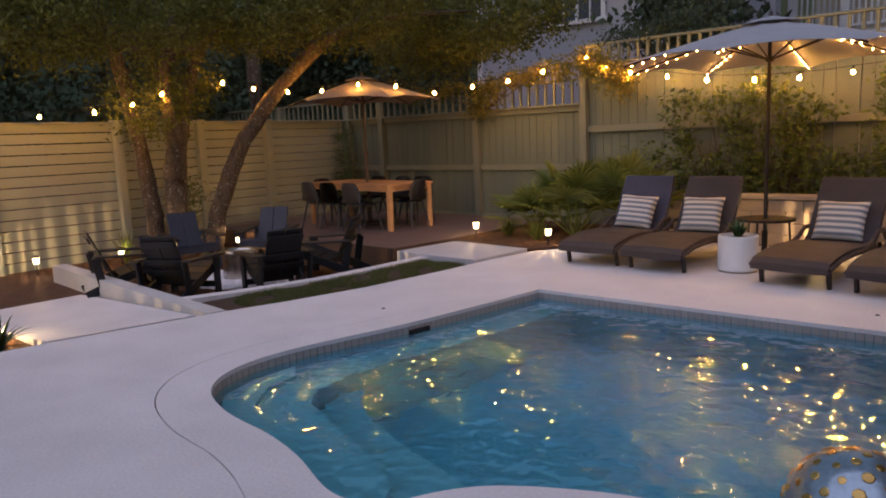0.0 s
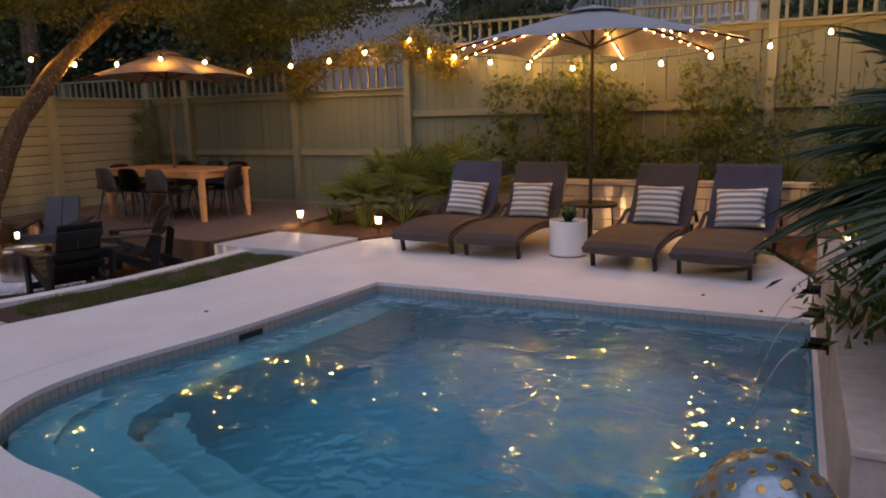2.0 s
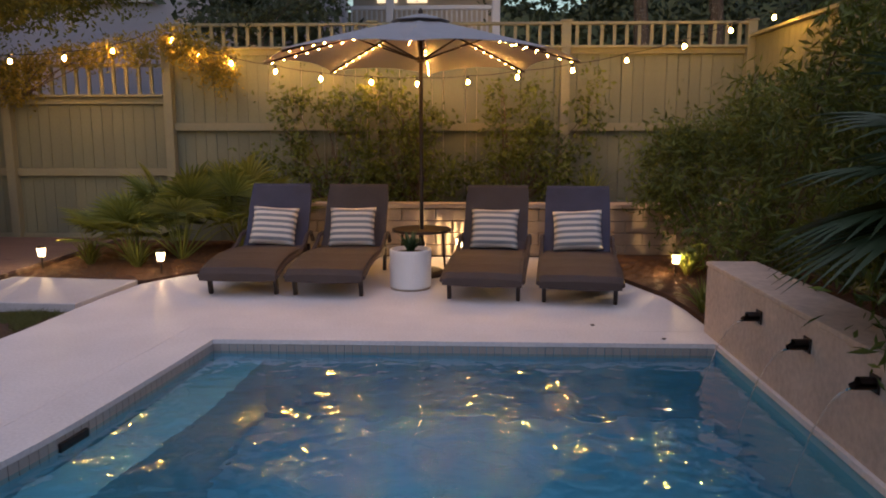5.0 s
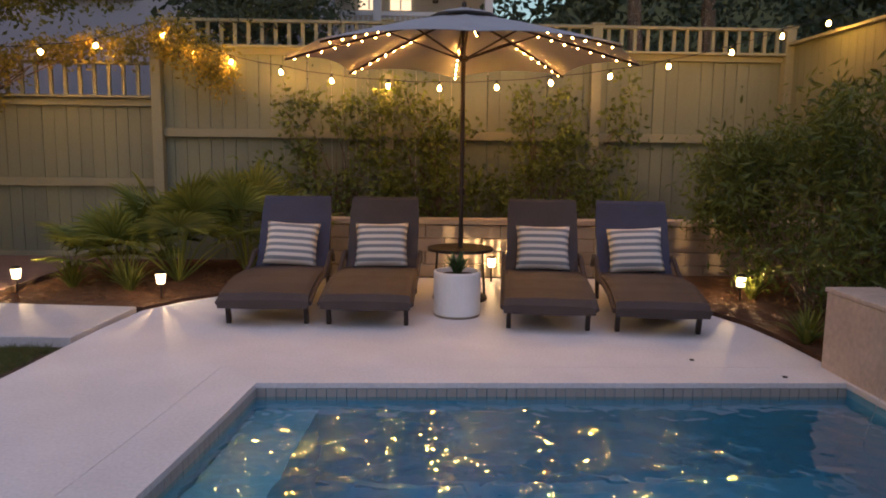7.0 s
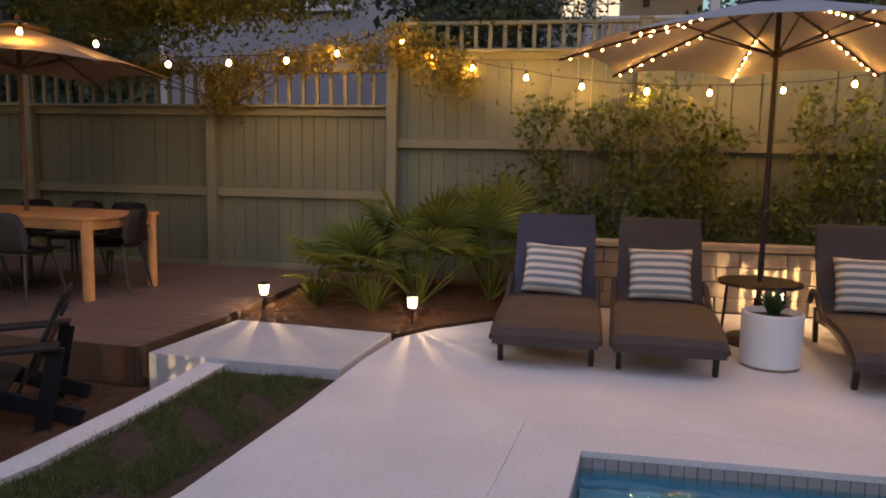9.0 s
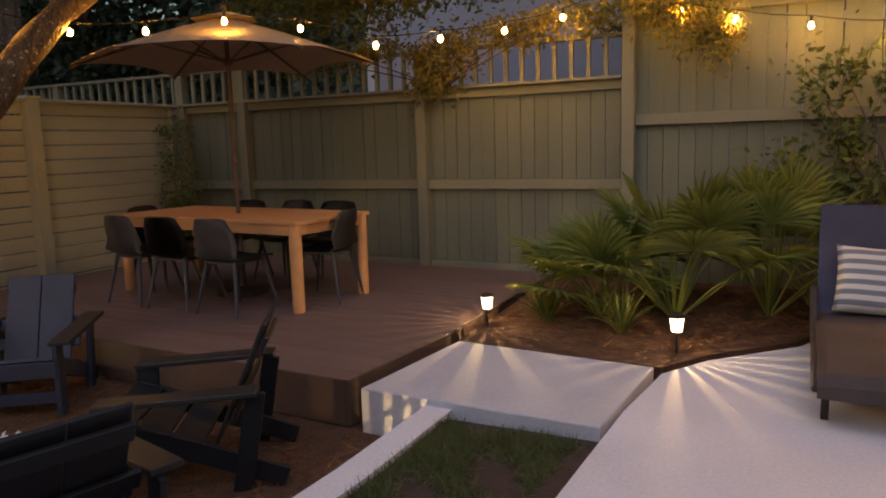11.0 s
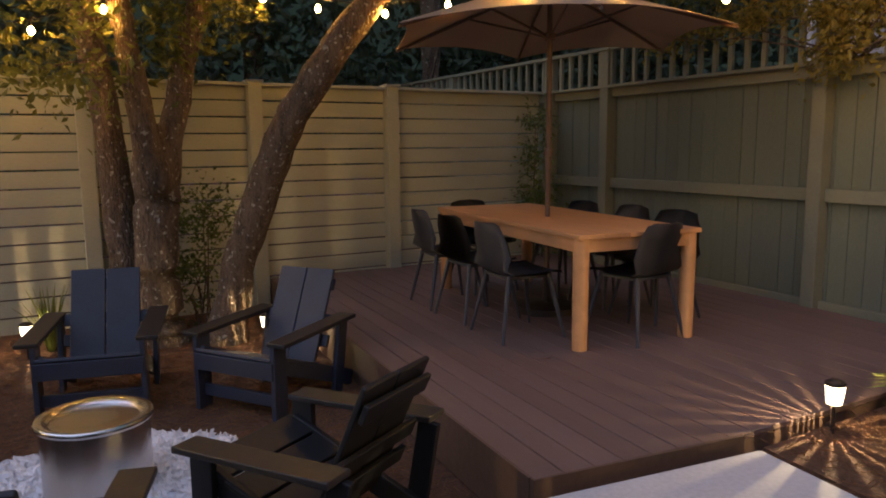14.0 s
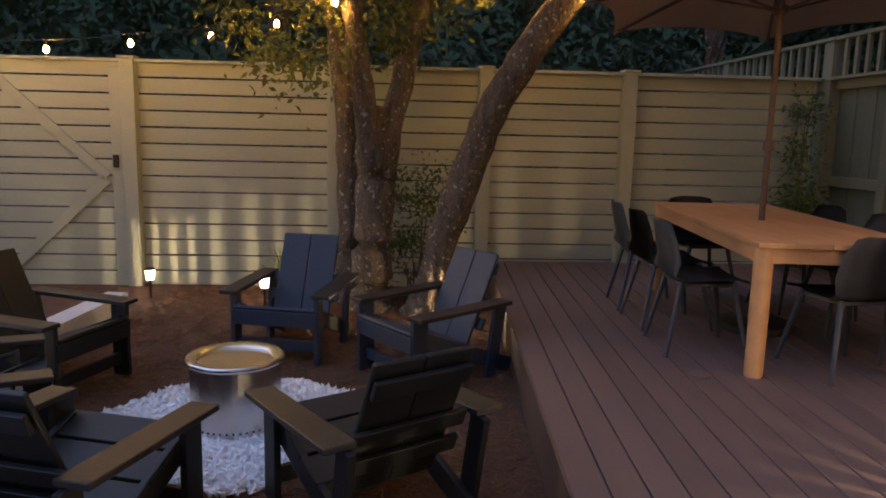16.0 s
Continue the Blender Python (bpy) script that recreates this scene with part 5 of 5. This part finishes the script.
def fan_palm(name, label, m, fronds, seed, reach, blade, material=PALM, trunk=0.0, fan=4.0, n=24, tilt=(25, 75)):
    r = random.Random(seed)
    t = thing(name, m, label, "palm")
    if trunk:
        part("trunk", tube(bmesh.new(), [(0, 0, 0), (0, 0, trunk)], [0.09, 0.07], 10), BARK, t)
    for k in range(fronds):
        a = k * 2.39996 + r.uniform(-0.3, 0.3)
        el = radians(r.uniform(*tilt))
        L = reach * r.uniform(0.75, 1.1)
        d = Vector((math.cos(a) * math.cos(el), math.sin(a) * math.cos(el), math.sin(el)))
        hub = Vector((0, 0, trunk)) + d * L + Vector((0, 0, -0.10 * L))
        b = tube(bmesh.new(), [(0, 0, trunk), Vector((0, 0, trunk)) + d * L * 0.55, hub], [0.010, 0.007, 0.005], 5)
        fr = part("frond", b, material, t)
        out = (d - Vector((0, 0, 0.35))).normalized()
        sidev = out.cross(Vector((0, 0, 1))).normalized()
        up = sidev.cross(out)
        b = bmesh.new()
        for j in range(n):
            th = (j / (n - 1) - 0.5) * fan
            ray = (out * math.cos(th) + sidev * math.sin(th) + up * 0.10 * abs(math.sin(th))).normalized()
            s2 = ray.cross(up).normalized()
            Lb = blade * (0.75 + 0.3 * math.cos(th * 0.6)) * r.uniform(0.9, 1.08)
            prev = None
            for q in range(6):
                f = q / 5
                p = hub + ray * Lb * f - Vector((0, 0, 1)) * (0.22 * Lb * f ** 2.6)
                w = blade * 0.052 * (0.35 + 1.3 * f if f < 0.5 else 2.0 * (1 - f)) + 0.0006
                row = [b.verts.new(p + s2 * w), b.verts.new(p - up * w * 0.6), b.verts.new(p - s2 * w)]
                if prev:
                    b.faces.new((prev[0], prev[1], row[1], row[0]))
                    b.faces.new((prev[1], prev[2], row[2], row[1]))
                prev = row
        part("fan_blade", b, material, fr)
    return t


fan_palm("fan_palm", "low green fan palm in the mulch bed", pose(-1.449, 3.129, 0.0), 22, 1, 0.86, 0.48, tilt=(28, 86), fan=3.4, n=20)
fan_palm("fan_palm", "low green fan palm beside the path lights", pose(-1.989, 3.061, 0.0), 18, 2, 0.60, 0.42, tilt=(22, 80), fan=3.4, n=20)
fan_palm("fan_palm", "low green fan palm behind the loungers", pose(-0.821, 3.445, 0.0), 20, 3, 0.95, 0.46, tilt=(42, 88), fan=3.4, n=20)
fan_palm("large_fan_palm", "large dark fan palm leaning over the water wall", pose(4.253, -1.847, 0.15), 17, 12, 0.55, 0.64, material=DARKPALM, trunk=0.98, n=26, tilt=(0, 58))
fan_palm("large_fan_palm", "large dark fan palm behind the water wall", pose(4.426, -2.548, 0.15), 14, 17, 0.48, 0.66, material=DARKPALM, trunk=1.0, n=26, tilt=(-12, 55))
spiky(pose(3.302, 4.066, 0.55), "spiky_plant", "spiky green plant in the raised bed", "plant", 40, 0.5, 0.035, 8, PALM, 0.5)
spiky(pose(-0.483, 3.419, 0.0), "strap_leaf_plant", "strap-leaved green plant beside a lounger", "plant", 26, 0.42, 0.05, 18, PALM, 0.5)
spiky(pose(-2.315, 2.753, 0.0), "fern", "feathery green fern in the mulch bed", "plant", 60, 0.38, 0.022, 19, PALM, 0.35)
spiky(pose(-1.729, 2.614, 0.0), "fern", "feathery green fern beside a path light", "plant", 60, 0.40, 0.022, 20, PALM, 0.3)
spiky(pose(-6.985, -0.667, GROUND_Z), "strap_leaf_plant", "bright green strap-leaved plant lit by a path light", "plant", 30, 0.50, 0.03, 6, PALM, 0.7)
spiky(pose(-2.693, -3.826, -0.12), "agave", "round green succulent beside the path", "plant", 40, 0.30, 0.08, 7, AGAVE, 0.4)
spiky(pose(4.009, 2.317, 0.02), "strap_leaf_plant", "low green plant glowing by a path light", "plant", 40, 0.35, 0.03, 16, PALM, 0.4)
spiky(pose(3.684, 0.767, 0.02), "strap_leaf_plant", "low green plant at the end of the stone wall", "plant", 46, 0.30, 0.03, 26, PALM, 0.3)


def blades(name, label, pts, length, width, material, seed, flat=0.4, category="grass"):
    """Many thin blades on the ground."""
    r = np.random.default_rng(seed)
    p = np.asarray(pts, float)
    n = len(p)
    d = r.normal(size=(n, 3))
    d[:, 2] = np.abs(d[:, 2]) * flat + 0.05
    d /= np.linalg.norm(d, axis=1)[:, None]
    L = length * r.uniform(0.5, 1.3, (n, 1))
    s = np.cross(d, r.normal(size=(n, 3)))
    s /= np.linalg.norm(s, axis=1)[:, None]
    v = np.stack([p - s * width, p + s * width, p + d * L], 1).reshape(-1, 3)
    f = np.arange(3 * n).reshape(-1, 3)
    me = bpy.data.meshes.new(name)
    me.from_pydata(v.tolist(), [], f.tolist())
    me.materials.append(material)
    return tagged(new(name, me), label, category, kind="stuff")


def inside(poly, x, y):
    c = np.zeros(len(x), bool)
    for (x0, y0), (x1, y1) in zip(poly, poly[1:] + poly[:1]):
        c ^= ((y0 > y) != (y1 > y)) & (x < (x1 - x0) * (y - y0) / (y1 - y0 + 1e-12) + x0)
    return c


def scatter(poly, n, z, seed, patchy=0.0):
    r = np.random.default_rng(seed)
    xs, ys = zip(*poly)
    x, y = r.uniform(min(xs), max(xs), n * 3), r.uniform(min(ys), max(ys), n * 3)
    k = inside(poly, x, y)
    if patchy:
        k &= np.sin(x * 9 + 2 * np.sin(y * 3.1)) * np.sin(y * 7.3 + x * 4) + r.uniform(-0.6, 0.6, len(x)) > -patchy
    x, y = x[k][:n], y[k][:n]
    return np.stack([x, y, np.full(len(x), z)], 1)


LAWN = [(-1.52, 0.80), (-1.60, 0.1), (-1.70, -0.8), (-1.90, -1.9), (-2.5, -1.9), (-2.28, -0.6), (-2.24, 0.2), (-2.235, 0.84)]
blades("lawn_grass", "patchy dark green lawn grass in the narrow strip", scatter(LAWN, 20000, -0.034, 31, 0.10), 0.055, 0.003, GRASS, 32, 1.2)
BED = [(-1.34, 1.96), (-1.12, 2.3), (-0.92, 2.52), (-0.62, 2.8), (-0.45, 3.2), (-0.3, 4.4), (-2.78, 4.4), (-2.72, 2.08)]
blades("pine_straw", "loose pine straw over the mulch bed", scatter(BED, 7000, 0.024, 33), 0.13, 0.0016, STRAW, 34, 0.25, "pine straw")
BED2 = [(3.65, 0.4), (3.63, 0.96), (3.58, 1.42), (3.42, 1.92), (3.2, 2.62), (2.98, 3.4), (5.2, 3.5), (5.2, 0.4)]
blades("pine_straw", "loose pine straw under the bamboo", scatter(BED2, 4500, 0.034, 35), 0.13, 0.0016, STRAW, 36, 0.25, "pine straw")
PITBED = [(-2.42, 0.85), (-2.6, -1.4), (-2.9, -2.05), (-7.6, -1.72), (-7.6, 1.15), (-3.0, 0.92)]
pts = scatter(PITBED, 20000, GROUND_Z + 0.004, 37)
pts = pts[np.hypot(pts[:, 0] + 4.203, pts[:, 1] + 0.49) > 0.70]
blades("pine_straw", "brown pine straw covering the fire pit corner", pts, 0.12, 0.0018, STRAW, 38, 0.2, "pine straw")
PATHBED = [(-2.2, -3.6), (-7.0, -3.6), (-7.0, -5.5), (-2.35, -5.5)]
blades("pine_straw", "brown pine straw beside the path", np.concatenate([scatter(PATHBED, 3500, GROUND_Z + 0.004, 39), scatter([(-1.96, -3.3), (-2.12, -4.3), (-2.3, -5.5), (-3.6, -5.5), (-3.6, -3.6), (-2.4, -3.56), (-2.2, -2.5), (-1.93, -2.5)], 3500, -0.111, 49)]), 0.12, 0.0018, STRAW, 40, 0.25, "pine straw")

# ---- beyond the fence ----
house = thing("neighbour_house", pose(-4.05, 9.0, 0), "blue-grey clapboard house beyond the fence at dusk", "house")
part("wall", new_box((0, 0.15, 3.5), (7.0, 0.25, 7.6)), SIDING, house)
sd = None
for k in range(26):
    z = 1.6 + k * 0.2
    m = pose(0, 0, z, 3.5, 0, 0)
    if sd is None:
        sd = part("clapboard", new_box((0, 0, 0), (7.0, 0.03, 0.205)), SIDING, house)
        sd.matrix_local = m
    else:
        share("clapboard", sd, house, m)
win = part("window", new_box((-0.67, -0.03, 4.55), (1.34, 0.06, 1.24)), WINDOW, house)
for x, w in ((-1.32, 0.10), (-0.02, 0.10), (-0.67, 0.07), (-1.0, 0.03), (-0.34, 0.03)):
    part("window_frame", new_box((x, -0.075, 4.55), (w, 0.05, 1.3)), HOUSETRIM, win)
part("window_sill", new_box((-0.67, -0.09, 3.90), (1.56, 0.12, 0.09)), HOUSETRIM, win)
part("corner_board", new_box((-3.45, -0.03, 3.5), (0.14, 0.06, 7.6)), HOUSETRIM, house)
part("roof", new_box((0, 1.0, 7.5), (7.6, 3.4, 0.2), Matrix.Rotation(radians(25), 4, "X")), FASCIA, house)

porch = thing("porch_house", pose(0.72, 12.6, 0), "white porch house with lit windows beyond the fence", "house")
part("wall", new_box((0, 1.6, 3.6), (3.7, 0.25, 7.2)), HOUSEWALL, porch)
part("porch_floor", new_box((0, 0.2, 3.22), (3.7, 2.7, 0.2)), HOUSETRIM, porch)
part("porch_ceiling", new_box((0, 0.2, 6.05), (3.7, 2.7, 0.12)), HOUSETRIM, porch)
for x in (-1.67, -0.65, 1.68):
    part("porch_post", new_box((x, -1.05, 4.65), (0.17, 0.17, 2.75), bevel=0.01), HOUSETRIM, porch)
for z, h in ((3.45, 0.06), (4.16, 0.09)):
    part("porch_rail", new_box((0, -1.05, z), (3.4, 0.07, h), bevel=0.01), HOUSETRIM, porch)
bl = None
for k in range(30):
    m = pose(-1.60 + k * 0.11, -1.05, 3.80)
    if bl is None:
        bl = part("baluster", new_box((0, 0, 0), (0.035, 0.035, 0.66)), HOUSETRIM, porch)
        bl.matrix_local = m
    else:
        share("baluster", bl, porch, m)
for x in (-0.98, -0.22):
    w_ = part("window", new_box((x, 1.45, 5.15), (0.50, 0.05, 0.9)), LITWIN, porch, "warm lit window")
    part("mullion", new_box((x, 1.41, 5.15), (0.03, 0.03, 0.9)), HOUSETRIM, w_)
    for z in (4.95, 5.35):
        part("mullion", new_box((x, 1.41, z), (0.50, 0.03, 0.03)), HOUSETRIM, w_)
part("wall_lantern", new_box((0.62, 1.42, 5.0), (0.14, 0.12, 0.24), bevel=0.02), METAL, porch)
part("roof", new_box((0, 0.2, 6.35), (4.2, 3.6, 0.2), bevel=0.02), FASCIA, porch)

woods = []
rw = np.random.default_rng(77)
blobs = [((-12.5, y, z), (1.6, 1.9, 1.6), 60) for y in (-9, -6, -3, 0, 3, 6, 9) for z in (2.0, 4.5, 7.0)]
blobs += [((-16, y, 9.5), (2.0, 2.4, 2.5), 50) for y in (-8, -3, 2, 7)]
blobs += [((x, 8.5, z), (1.5, 1.2, 1.5), 60) for x in (-14.0, -11.0, -9.3) for z in (2.5, 5.0, 7.5)]
blobs += [((x, 13.5, z), (1.6, 1.5, 1.8), 55) for x in (3.8, 6.2, 8.8, 11.5) for z in (2.0, 5.0, 8.0)]
blobs += [((8.5, y, z), (1.3, 1.6, 1.6), 45) for y in (8.5, 4.5, 1.0, -3.0) for z in (2.5, 5.0)]
blobs += [((-1.6, 7.6, 3.7), (1.1, 0.6, 0.9), 60)]
tagged(leaves("far_woods", clumps(rw, blobs, 30, 0.32), 0.20, DARKLEAF, None, 0.6, 0.2, 78), "dark wall of trees beyond the fences at dusk", "woods", kind="stuff")
for x, y in ((-12.0, -1.5), (-12.6, 2.4), (-11.5, 5.0), (5.6, 12.0), (7.4, 12.4), (-10.0, 8.0)):
    b = bark_tube([(x, y, -0.3), (x + 0.1, y, 3.0), (x - 0.1, y + 0.2, 8.0)], [0.22, 0.18, 0.08], 8, 3)
    tagged(flush(b, "far_tree_trunk", BARK), "dim tree trunk in the far woods", "tree trunk", "trunks in the woods")
b = bmesh.new()
for k in range(36):
    a0, a1 = 2 * math.pi * k / 36, 2 * math.pi * (k + 1) / 36
    h0, h1 = (8.5 + 2.0 * math.sin(7 * a) + 1.2 * math.sin(17 * a) for a in (a0, a1))
    if 215 < math.degrees(a0) < 325:
        continue
    p = [(55 * math.cos(a), 55 * math.sin(a)) for a in (a0, a1)]
    b.faces.new([b.verts.new((*p[0], -1)), b.verts.new((*p[1], -1)), b.verts.new((*p[1], h1 * 1.6)), b.verts.new((*p[0], h0 * 1.6))])
tagged(flush(b, "backdrop", DARKLEAF), "dark distant treeline", "backdrop", kind="structure")
